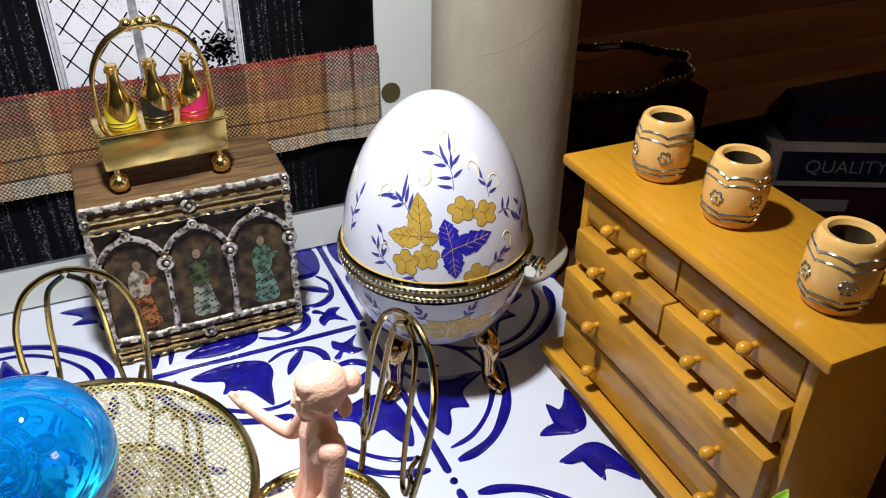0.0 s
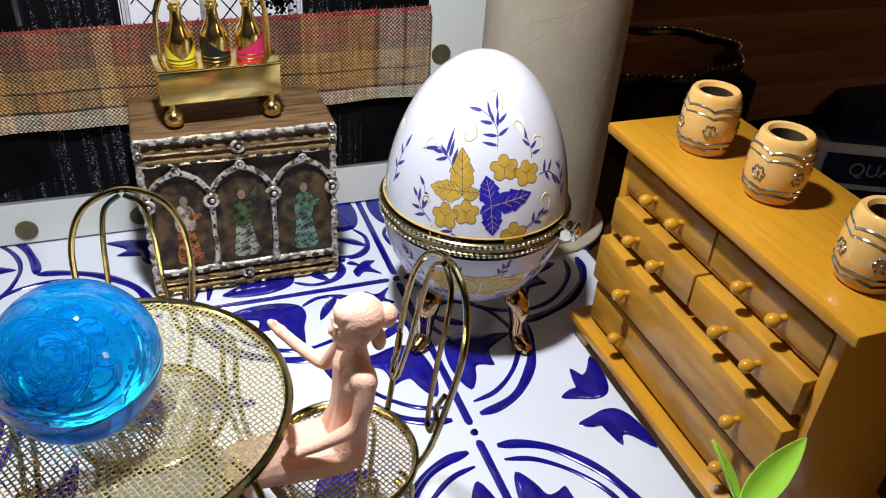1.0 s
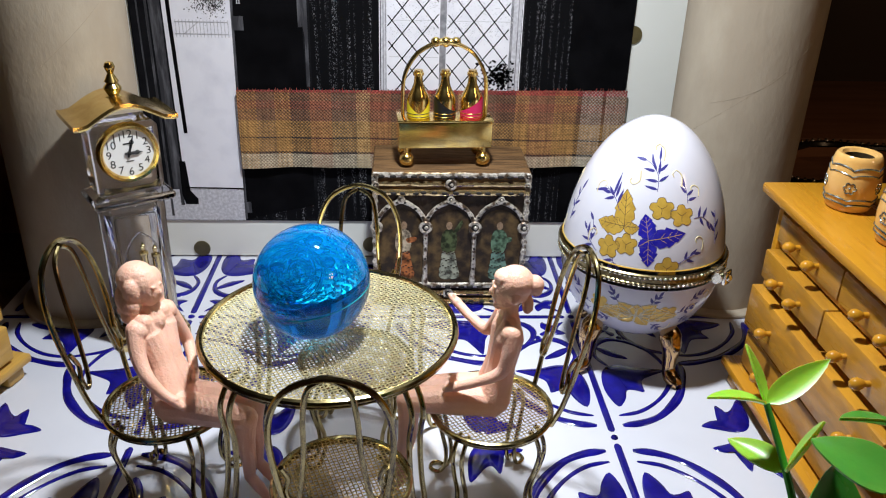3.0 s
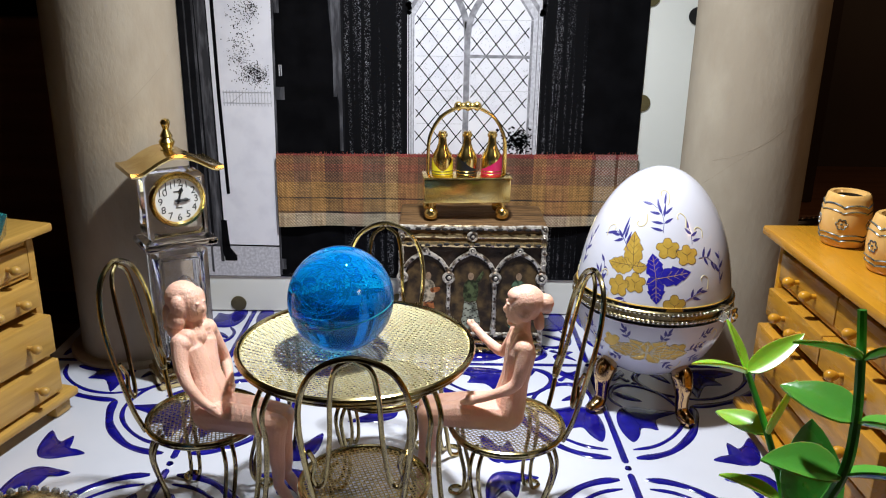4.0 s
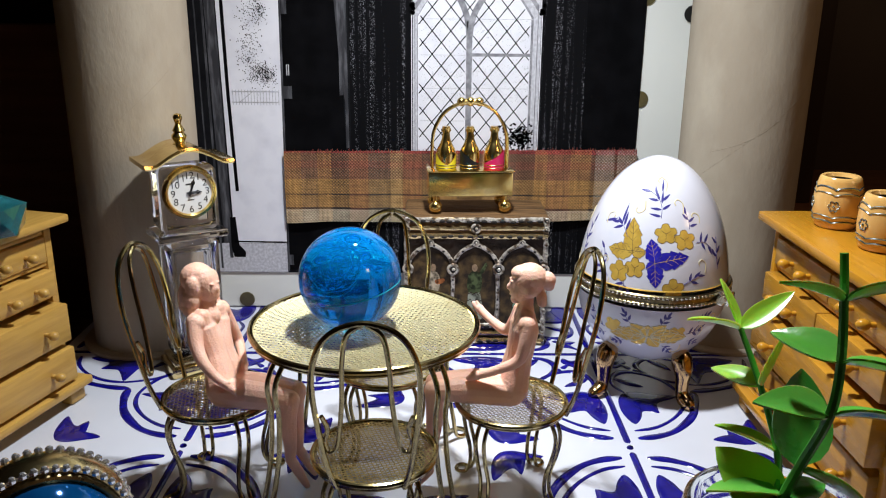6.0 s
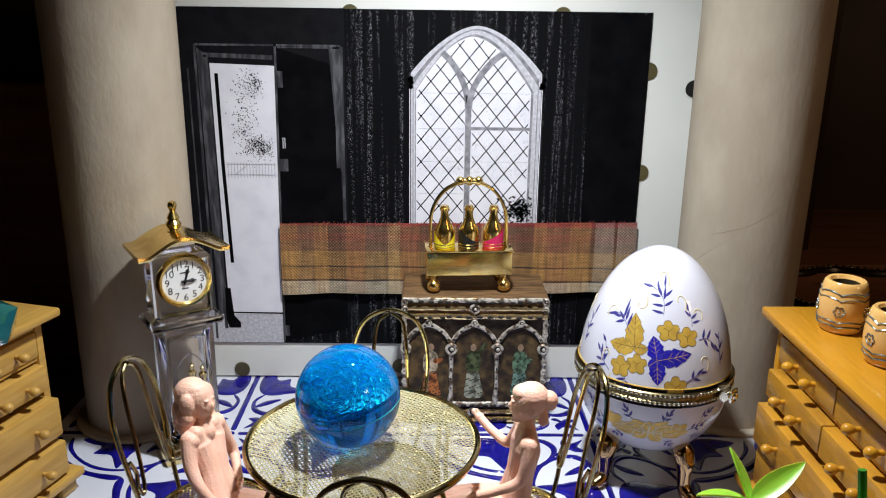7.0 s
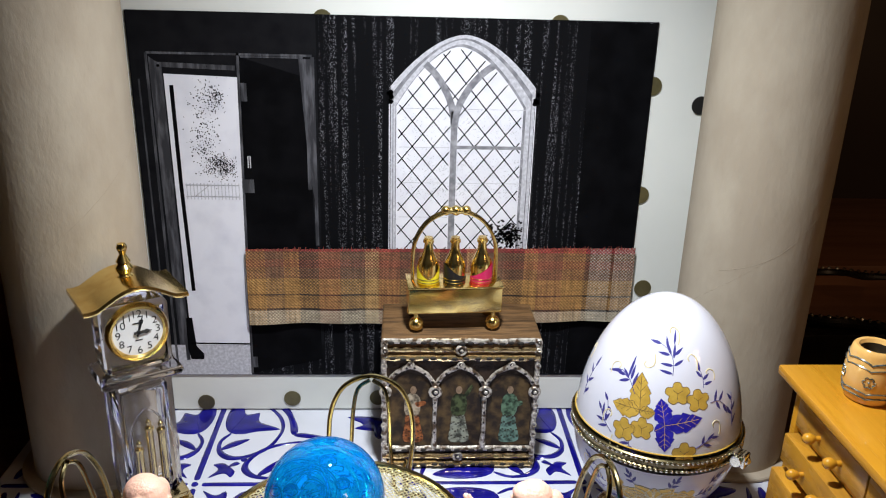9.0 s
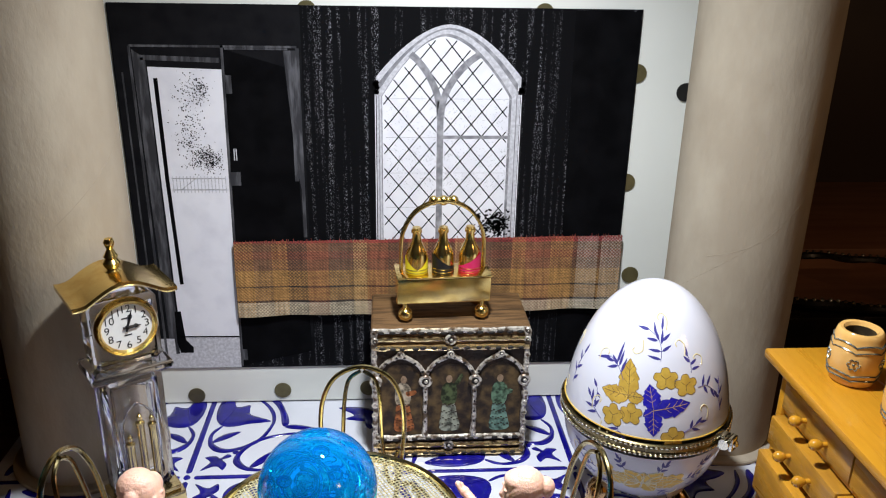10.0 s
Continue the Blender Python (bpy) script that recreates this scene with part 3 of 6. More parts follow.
flat([(-0.0540, 0.1800), (-0.0475, 0.1800), (-0.0480, 0.1120), (-0.0505, 0.1280)], -0.00005, "printed_panel", PAPER_M, "dim grey door panel edge")
flat([(-0.1195, 0.1800), (-0.1140, 0.1760), (-0.1128, 0.0300), (-0.1175, 0.0300)], 0.00004, "printed_jamb_shade", PAPER_M, "dim grey door jamb")
lines = blank()
for pts, w in (([(-0.1205, 0.1815), (-0.048, 0.1815)], 0.0010), ([(-0.1205, 0.1815), (-0.1195, 0.024)], 0.0012), ([(-0.1162, 0.1765), (-0.082, 0.1755)], 0.0022),
               ([(-0.1158, 0.1765), (-0.1140, 0.030)], 0.0018), ([(-0.0478, 0.181), (-0.0478, 0.092)], 0.0016), ([(-0.0505, 0.172), (-0.0505, 0.120)], 0.0018),
               ([(-0.0806, 0.182), (-0.0826, 0.0225)], 0.0012), ([(-0.0795, 0.1805), (-0.052, 0.1805)], 0.0007), ([(-0.1245, 0.170), (-0.1235, 0.024)], 0.0008)):
    stroke(lines, pts, w, -0.00006)
part("printed_door_frame", lines, PAPER_M, poster, "grey door frame lines", smooth=False)
dark = blank()
stroke(dark, [(-0.1105, 0.1675), (-0.1100, 0.120), (-0.1085, 0.068)], 0.0018, -0.00008)
stroke(dark, [(-0.1118, 0.0395), (-0.083, 0.0392)], 0.0008, -0.00008)
f = dark.faces.new([dark.verts.new((x, -0.00008, z)) for x, z in ((-0.1135, 0.0535), (-0.1105, 0.0535), (-0.1095, 0.038), (-0.1060, 0.0335), (-0.1062, 0.0305), (-0.1125, 0.0305), (-0.1138, 0.036))])
part("printed_door_edge", dark, PAPER_K, poster, "black door edge and boot scraper", smooth=False)
for x, w, z0, z1 in ((-0.0787, 0.0026, 0.1608, 0.1690), (-0.0787, 0.0046, 0.1180, 0.1245), (-0.0811, 0.0030, 0.0260, 0.0320)):
    plate = blank()
    stroke(plate, [(x, z0), (x, z1)], w, -0.00009)
    part("printed_hinge", plate, PAPER_M, poster, "grey printed hinge plate", smooth=False)
latch = blank()
stroke(latch, [(-0.0786, 0.1300), (-0.0786, 0.1355), (-0.0776, 0.1355), (-0.0776, 0.1300)], 0.0005, -0.00009)
part("printed_latch", latch, PAPER_L, poster, "pale printed door latch", smooth=False)
fol = blank()
rng = random.Random(5)
for cx, cz, n, sx, sz in ((-0.096, 0.160, 170, 0.006, 0.009), (-0.098, 0.142, 190, 0.005, 0.008), (-0.091, 0.1305, 520, 0.0065, 0.0048), (-0.092, 0.163, 150, 0.0045, 0.004)):
    for _ in range(n):
        x, z, r = rng.gauss(cx, sx * 0.6), rng.gauss(cz, sz * 0.6), rng.uniform(0.00012, 0.00050)
        if -0.1085 < x < -0.0835:
            fol.faces.new([fol.verts.new((x + r * math.cos(a) * rng.uniform(0.5, 1), -0.00008, z + r * math.sin(a) * rng.uniform(0.5, 1))) for a in (0.2, 1.4, 2.5, 3.7, 5.0)])
part("printed_foliage", fol, PAPER_D, poster, "dark printed leaves", smooth=False)
fence = blank()
for k in range(16):
    x = -0.1075 + k * 0.0016
    stroke(fence, [(x, 0.1145), (x, 0.1225)], 0.0004, -0.00008)
for z in (0.116, 0.1215):
    stroke(fence, [(-0.1080, z), (-0.0835, z)], 0.0005, -0.00008)
stroke(fence, [(-0.104, 0.116), (-0.097, 0.1215)], 0.0004, -0.00008)
part("printed_fence", fence, PAPER_L, poster, "pale printed garden fence", smooth=False)

# leaded window of the print
WX, WL, WR, WB, WS, WA = 0.0200, -0.0130, 0.0530, 0.0835, 0.1690, 0.1920
XM = 0.0162


def arch(left, right, spring, apex, n=12):
    """Upper outline of a pointed arch, left to right."""
    mid = (left + right) / 2
    w, h = mid - left, apex - spring
    r = (w * w + h * h) / (2 * w)
    a0 = math.asin(min(1, h / r))
    up = [(left + r - r * math.cos(a0 * k / n), spring + r * math.sin(a0 * k / n)) for k in range(n + 1)]
    return up + [(2 * mid - x, z) for x, z in up[-2::-1]]


def gothic(left, right, spring, apex, mid, n=14):
    """Upper outline of a low pointed window arch, left to right."""
    rise = lambda q: spring + (apex - spring) * (1 - (1 - q) ** 1.75)
    return [(left + (mid - left) * k / n, rise(k / n)) for k in range(n + 1)] + [(right + (mid - right) * k / n, rise(k / n)) for k in range(n - 1, -1, -1)]


IL, IR, IS, IA, IM = -0.0104, 0.0478, 0.1600, 0.1868, 0.0178
flat([(WL, WB)] + gothic(WL, WR, WS, WA, WX) + [(WR, WB)], -0.00002, "printed_arch", PAPER_L, "pale window arch")
for k, (dl, dr, da, m) in enumerate(((0.0009, 0.0014, 0.0014, PAPER_G), (0.0013, 0.0019, 0.0022, PAPER_L), (0.0022, 0.0040, 0.0040, PAPER_G))):
    flat([(WL + dl, WB)] + gothic(WL + dl, WR - dr, WS - 0.003 - 0.003 * k, WA - da, WX - 0.0006 * k) + [(WR - dr, WB)], -0.00003 - 0.000012 * k, "printed_arch_moulding", m, "grey and pale arch moulding")
flat([(IL, WB)] + gothic(IL, IR, IS, IA, IM) + [(IR, WB)], -0.00008, "printed_panes", PAPER_W, "white window panes")
for x in (WL - 0.0006, WR + 0.0004):
    jamb = blank()
    stroke(jamb, [(x, WB), (x, WS - 0.006)], 0.0004, -0.00007)
    part("printed_jamb", jamb, PAPER_W, poster, "thin white jamb line", smooth=False)


def inside(x, z):
    if not (IL + 0.0004 < x < IR - 0.0004) or z < WB:
        return False
    if z < IS:
        return True
    q = (x - IL) / (IM - IL) if x < IM else (IR - x) / (IR - IM)
    return z < IS + (IA - IS) * (1 - (1 - max(0.0, min(1.0, q))) ** 1.75) - 0.0004


lead = blank()
step = 0.0096
for sgn in (1, -1):
    for k in range(-14, 30):
        run = []
        for j in range(0, 160):
            z = WB + j * 0.0007
            x = XM + sgn * (z - 0.118) * 0.82 + (k - 7) * step
            if inside(x, z) and (z > 0.158 or abs(x - XM) > 0.0018):
                run.append((x, z))
            else:
                if len(run) > 2:
                    stroke(lead, [run[0], run[-1]], 0.00054, -0.00011 - 0.00001 * (sgn > 0))
                run = []
        if len(run) > 2:
            stroke(lead, [run[0], run[-1]], 0.00054, -0.00011 - 0.00001 * (sgn > 0))
part("printed_lattice", lead, PAPER_K, poster, "dark diamond leading", smooth=False)
trace = blank()
stroke(trace, [(XM, WB), (XM, 0.158)], 0.0030, -0.00013)
for sgn, end in ((1, (0.0336, 0.1790)), (-1, (0.0024, 0.1790))):
    reach = end[0] - XM
    stroke(trace, [(p.x, p.y) for p in spline([(XM, 0.150, 0), (XM + reach * 0.10, 0.1600, 0), (XM + reach * 0.38, 0.1690, 0), (XM + reach * 0.72, 0.1755, 0), (end[0], end[1], 0)], 5)], 0.0031, -0.00013 - 0.00001 * (sgn > 0))
stroke(trace, [(XM, 0.1412), (IR, 0.1412)], 0.0016, -0.00015)
part("printed_tracery", trace, PAPER_G, poster, "grey window tracery", smooth=False)
haze = blank()
for x0, x1, z in ((WL + 0.004, XM - 0.002, 0.159), (XM + 0.002, WR - 0.004, 0.159), (WL + 0.004, XM - 0.002, 0.141), (WL + 0.004, XM - 0.002, 0.124), (XM + 0.002, WR - 0.004, 0.124), (WL + 0.004, XM - 0.002, 0.107)):
    stroke(haze, [(x0, z), (x1, z)], 0.0003, -0.00010)
for _ in range(1300):
    x, z = rng.uniform(WL + 0.004, WR - 0.004), rng.choice((rng.gauss(0.132, 0.004), rng.gauss(0.120, 0.003), rng.gauss(0.150, 0.006)))
    r = rng.uniform(0.00012, 0.00042)
    haze.faces.new([haze.verts.new((x + r * math.cos(a), -0.000095, z + r * math.sin(a) * rng.uniform(0.4, 1))) for a in (0.1, 1.5, 2.7, 4.2)])
part("printed_garden", haze, PAPER_L, poster, "pale printed garden seen through the panes", smooth=False)
bush = blank()
for _ in range(330):
    x, z = rng.gauss(0.0435, 0.0040), rng.gauss(0.0985, 0.0032)
    r = rng.uniform(0.0003, 0.0009)
    if x < 0.0515:
        bush.faces.new([bush.verts.new((x + r * math.cos(a), -0.00017, z + r * math.sin(a) * rng.uniform(0.4, 1))) for a in (0.1, 1.3, 2.7, 4.2, 5.2)])
part("printed_bush", bush, PAPER_K, poster, "black printed bush", smooth=False)
knobs = blank()
for x in (WL - 0.0005, WR + 0.0005):
    for k in range(9):
        r = 0.0012
        cx, cz = x + rng.uniform(-0.001, 0.001), 0.1645 + rng.uniform(-0.003, 0.002)
        knobs.faces.new([knobs.verts.new((cx + r * math.cos(a), -0.00018, cz + r * math.sin(a))) for a in (0, 1.2, 2.5, 3.8, 5)])
tagged(part("printed_stops", knobs, PAPER_K, poster, smooth=False), kind="stuff")

# ---- cloth strip ----
bm = blank()
NX, NZ = 120, 14
grid = [[None] * (NZ + 1) for _ in range(NX + 1)]
for i in range(NX + 1):
    for j in range(NZ + 1):
        u, v = i / NX, j / NZ
        x = -0.0820 + 0.1890 * u
        z = 0.0508 + 0.0395 * v + 0.0022 * u + 0.0008 * math.sin(9 * u) * (1 - v)
        y = 0.3055 - 0.0006 * math.sin(34 * u + 2 * v) * (0.4 + 0.6 * (1 - v)) - 0.0006 * (1 - v)
        grid[i][j] = (bm.verts.new((x, y, z)), bm.verts.new((x, y + 0.0006, z)))
for i in range(NX):
    for j in range(NZ):
        a, b, c, d = grid[i][j], grid[i + 1][j], grid[i + 1][j + 1], grid[i][j + 1]
        bm.faces.new((a[0], b[0], c[0], d[0]))
        bm.faces.new((d[1], c[1], b[1], a[1]))
cloth = solid("cloth_strip", bm, CLOTH, "checked woven cloth strip in rust, tan and cream", "cloth")
fr = blank()
for k in range(230):
    x = -0.0815 + k * 0.00082
    u = (x + 0.082) / 0.189
    z = 0.0903 + 0.0022 * u
    dx, h = rng.uniform(-0.0007, 0.0007), rng.choice((0.0002, 0.0004, 0.0006, 0.0009, 0.0014))
    sweep(fr, [(x, 0.3053, z - 0.001), (x + dx, 0.3051, z + h)], 0.00013, 3)
part("fringe", fr, mat("red_thread", (0.34, 0.05, 0.045), 0.8, tint=(0.20, 0.09, 0.05), scale=600), cloth, "frayed red fringe")


# ---- cardboard tubes ----
def card_tube(x, y, r, h, label, lid=True):
    e = thing("cardboard_tube", label, "tube", pose(x, y, 0), "cardboard tubes")
    prof = [(r, 0.0022), (r, h), (r - 0.0016, h), (r - 0.0016, 0.0022)]
    part("wall", lathe(blank(), prof + [prof[0]], 96), CARD, e)
    # spiral seam
    pts = []
    for k in range(120):
        a = 1.0 + k * 0.11
        pts.append((r * math.cos(a), r * math.sin(a), 0.02 + 0.0078 * k * 0.35))
    sweep_bm = sweep(blank(), [p for p in pts if p[2] < h], 0.00008, 4)
    part("seam", sweep_bm, CREASE, e, "spiral paper seam")
    if lid:
        part("end_cap", lathe(blank(), [(0, 0.0001), (r + 0.0048, 0.0001), (r + 0.0053, 0.0006), (r + 0.0053, 0.0016), (r + 0.0048, 0.0021), (0, 0.0021)], 72), CARD, e, "flat card end cap")
    return e


card_tube(-0.1464, 0.2690, 0.0288, 0.30, "tall beige cardboard tube standing as a column beside the clock")
tube_r = card_tube(0.1512, 0.2785, 0.0290, 0.30, "tall beige cardboard tube standing as a column behind the egg")
cr = spline([(-0.0130, 0.100, 0), (-0.002, 0.104, 0), (0.008, 0.109, 0), (0.017, 0.116, 0)], 8)
crease = blank()
sweep(crease, [(0.0290 * math.cos(-1.95 + p.x / 0.029), 0.0290 * math.sin(-1.95 + p.x / 0.029), p.y) for p in cr], 0.00010, 4)
part("crease", crease, CREASE, tube_r, "thin crease in the card")
card_tube(0.122, 0.016, 0.025, 0.115, "beige cardboard tube standing near the glass jar")


# ---- wire bistro set ----
def wire_disc(r, z, material, turn, pitch=0.00115, wire=0.00024):
    """A disc of woven wire mesh."""
    verts, faces = [], []
    n = int(r / pitch)
    for way in (0, 1):
        for k in range(-n, n + 1):
            c = k * pitch
            half = math.sqrt(max(0.0, (r - 0.0002) ** 2 - c * c))
            if half < pitch:
                continue
            steps = max(2, int(2 * half / pitch))
            base = len(verts)
            for i in range(steps + 1):
                s = -half + 2 * half * i / steps
                h = z + 0.00014 * (1 if (i + k + way) % 2 else -1)
                for a, b in ((-wire, 0), (0, wire), (wire, 0), (0, -wire)):
                    verts.append((s, c + a, h + b) if way == 0 else (c + a, s, h + b))
            for i in range(steps):
                p, q = base + 4 * i, base + 4 * (i + 1)
                for j in range(4):
                    faces.append((p + j, p + (j + 1) % 4, q + (j + 1) % 4, q + j))
    me = bpy.data.meshes.new("wire_mesh")
    me.from_pydata(verts, [], faces)
    me.transform(Matrix.Rotation(radians(turn), 4, "Z"))
    me.materials.append(material)
    return me


def ring(bm, r, z, w, seg=64, s=8):
    return sweep(bm, [(r * math.cos(2 * math.pi * k / seg), r * math.sin(2 * math.pi * k / seg), z) for k in range(seg)], w, s, True)


def hairpin(path, gap, foot, w, turn):
    """A leg of two wires side by side that join in a loop at the foot; path in (outward, height)."""
    left = [(o, gap, h) for o, h in path]
    right = [(o, -gap, h) for o, h in reversed(path)]
    o, h = path[-1]
    loop = [(o + foot * 0.35, gap * 1.35, w), (o + foot * 0.8, gap * 1.25, w), (o + foot, 0, w), (o + foot * 0.8, -gap * 1.25, w), (o + foot * 0.35, -gap * 1.35, w)]
    pts = spline(left + loop + right, 5)
    t = Matrix.Rotation(turn, 3, "Z")
    return sweep(blank(), [t @ p for p in pts], w, 8)


W = 0.00072
SEAT_MESH = wire_disc(0.0188, 0.0352, SEAT_WIRE, 20, 0.00125, 0.00021)


def bistro_chair(label):
    """Facing +x."""
    e = thing("bistro_chair", label, "chair", None, "wire chairs round the table")
    seat = new("seat", SEAT_MESH)
    seat.parent = e
    tagged(seat, "woven brass wire mesh seat", kind="stuff")
    rim = ring(blank(), 0.0190, 0.0352, 0.0009)
    ring(rim, 0.0186, 0.0340, 0.0007)
    part("seat_rim", rim, BRASS, e)
    for k in range(4):
        a = math.pi / 4 + k * math.pi / 2
        part("leg", hairpin([(0.0150, 0.0338), (0.0176, 0.0312), (0.0190, 0.0262), (0.0178, 0.0190), (0.0158, 0.0120), (0.0156, 0.0060), (0.0172, 0.0018)], 0.0016, 0.0052, W, a), BRASS, e)
    back = lambda z: -0.0180 - (z - 0.035) * 0.175
    outer = [(back(0.034) + 0.001, 0.0098, 0.0335), (back(0.042), 0.0118, 0.042), (back(0.055), 0.0136, 0.055), (back(0.068), 0.0146, 0.068), (back(0.078), 0.0133, 0.078), (back(0.0855), 0.0088, 0.0855), (back(0.0888), 0.0, 0.0888)]
    outer += [(x, -y, z) for x, y, z in outer[-2::-1]]
    part("back_hoop", sweep(blank(), spline(outer, 6), 0.00085, 8), BRASS, e)
    for s in (1, -1):
        curl = [(back(0.0878) + 0.0009, 0.0005 * s, 0.0878), (back(0.084) + 0.0009, 0.0046 * s, 0.0845), (back(0.076) + 0.0009, 0.0062 * s, 0.076), (back(0.064) + 0.0009, 0.0068 * s, 0.064), (back(0.053) + 0.0009, 0.0080 * s, 0.053),
                (back(0.0475) + 0.0009, 0.0092 * s, 0.0475), (back(0.0462) + 0.0009, 0.0112 * s, 0.0468), (back(0.050) + 0.0009, 0.0122 * s, 0.0505), (back(0.054) + 0.0009, 0.0112 * s, 0.0545), (back(0.058) + 0.0004, 0.0126 * s, 0.0590)]
        part("back_curl", sweep(blank(), spline(curl, 6), W, 8), BRASS, e)
    return e


chair_e = bistro_chair("brass wire bistro chair with mesh seat, holding a pink doll")
chair_e.matrix_basis = pose(0.0262, 0.1312, 0, 0, 0, 188)
chair_w = copy_thing(chair_e, pose(-0.0758, 0.1345, 0, 0, 0, -8))
chair_s = copy_thing(chair_e, pose(-0.0187, 0.0975, 0, 0, 0, 90))
tagged(chair_s, "empty antique brass wire bistro chair with a mesh seat")
chair_n = copy_thing(chair_e, pose(-0.0185, 0.1590, 0, 0, 0, -92))
tagged(chair_n, "empty antique brass wire bistro chair tucked under the table")

round_table = thing("round_table", "round antique brass wire table with a woven mesh top", "table", pose(-0.0245, 0.1365, 0))
top = tagged(new("tabletop", wire_disc(0.0384, 0.0615, MESH_WIRE, 28, 0.00124, 0.00023)), kind="stuff")
top.parent = round_table
tagged(top, "woven brass wire mesh")
rim = ring(blank(), 0.0386, 0.0615, 0.0011, 96)
ring(rim, 0.0381, 0.0600, 0.0008, 96)
part("table_rim", rim, BRASS, round_table)
for k in range(4):
    part("leg", hairpin([(0.0310, 0.0598), (0.0355, 0.0570), (0.0385, 0.0500), (0.0375, 0.0400), (0.0385, 0.0250), (0.0415, 0.0110), (0.0432, 0.0028)], 0.0022, 0.0068, 0.00085, math.radians(-46 + 90 * k)), BRASS, round_table)

# ---- blue glass ball ----
marble = thing("glass_ball", "blue glass ball with swirled bubbles resting on the mesh table", "ball", pose(-0.0289, 0.1337, 0.0790))
BR = 0.0171
part("sphere", ball(blank(), 0, 0, 0, BR, 64, 40), BALL_GLASS, marble)
rb = random.Random(11)
for cx, cy, cz, r, fl in ((-0.0098, -0.0062, -0.0020, 0.0026, 0.5), (-0.0068, -0.0098, -0.0042, 0.0022, 0.45), (-0.0112, -0.0030, 0.0044, 0.0020, 0.6), (-0.0076, -0.0070, 0.0076, 0.0022, 0.5),
                          (0.0050, -0.0060, 0.0086, 0.0020, 0.6), (0.0012, -0.0020, 0.0124, 0.0024, 0.5), (-0.0040, -0.0120, 0.0010, 0.0014, 0.6)):
    part("bubble", ball(blank(), cx, cy, cz, r, 24, 14, (1, 1, fl)), BUBBLE, marble)
whirl = Matrix.Rotation(0.75, 3, "X") @ Matrix.Rotation(-0.25, 3, "Y")
for k in range(9):
    r0, c0 = 0.0016 + 0.00085 * k, Vector((-0.0020 - 0.0003 * k, -0.0046, 0.0052 - 0.0002 * k))
    a0, span = rb.uniform(0, 6.28), rb.uniform(3.6, 6.0)
    arc = [c0 + whirl @ Vector((r0 * (1 + 0.08 * math.sin(3 * a + k)) * math.cos(a), r0 * (1 + 0.08 * math.cos(2 * a + k)) * math.sin(a), 0.0005 * math.sin(4 * a + k))) for a in (a0 + span * i / 36 for i in range(37))]
    part("air_whirl", sweep(blank(), arc, [0.00042 * math.sin(math.pi * (i + 0.6) / 37.2) ** 0.6 for i in range(37)], 8), BUBBLE, marble, "curled streak of trapped air")
tiny = blank()
for k in range(110):
    v = Vector((rb.gauss(0, 1), rb.gauss(0, 1), rb.gauss(0.5, 0.8))).normalized() * rb.uniform(0.004, 0.0145)
    ball(tiny, v.x, v.y, v.z, rb.uniform(0.00012, 0.00042), 8, 6)
tagged(part("small_bubbles", tiny, BUBBLE_DOT, marble), kind="stuff")
for k in range(14):
    c0 = Vector((rb.uniform(-0.0100, 0.0030), rb.uniform(-0.0090, 0.0000), rb.uniform(-0.0040, 0.0090)))
    r0, a0, span = rb.uniform(0.0014, 0.0040), rb.uniform(0, 6.28), rb.uniform(2.0, 6.0)
    tilt = Matrix.Rotation(rb.uniform(-0.7, 0.7), 3, "X") @ Matrix.Rotation(rb.uniform(-0.5, 0.5), 3, "Y")
    arc = [c0 + tilt @ Vector((r0 * math.cos(a0 + span * i / 18), r0 * 0.75 * math.sin(a0 + span * i / 18), 0.0)) for i in range(19)]
    part("air_swirl", sweep(blank(), arc, [0.00023 * math.sin(math.pi * (i + 0.6) / 19.2) ** 0.6 for i in range(19)], 6), BUBBLE_DOT, marble, "pale trapped-air swirl")
seam = blank()
sweep(seam, [Vector((math.cos(a), math.sin(a), -0.16 + 0.20 * math.cos(a - 0.2))).normalized() * (BR + 0.00002) for a in (math.radians(-118 + 3 * k) for k in range(38))], [0.00020 * min(1, 0.3 + 0.1 * min(k, 37 - k)) for k in range(38)], 6)
part("seam_line", seam, CYAN_LINE, marble, "pale cyan seam line")


# ---- two plain plastic dolls, seated ----
def doll(label, limbs, blobs):
    bm = blank()
    for pts, rad, fl in limbs:
        p = spline(pts, 6)
        k = len(rad) - 1
        rr = []
        for i in range(len(p)):
            s = i / (len(p) - 1) * k
            j = min(int(s), k - 1)
            rr.append(rad[j] + (rad[j + 1] - rad[j]) * (s - j))
        sweep(bm, p, rr, 14)
        for q, r in ((p[0], rr[0]), (p[-1], rr[-1])):
            ball(bm, q.x, q.y, q.z, r * 0.99, 14, 10)
    for x, y, z, r, sc in blobs:
        ball(bm, x, y, z, r, 18, 12, sc)
    ob = solid("doll", bm, SKIN, label, "doll", group="seated dolls")
    rm = ob.modifiers.new("remesh", "REMESH")
    rm.mode, rm.voxel_size, rm.use_smooth_shade = "VOXEL", 0.00026, True
    sm = ob.modifiers.new("smooth", "SMOOTH")
    sm.factor, sm.iterations = 0.5, 3
    return ob


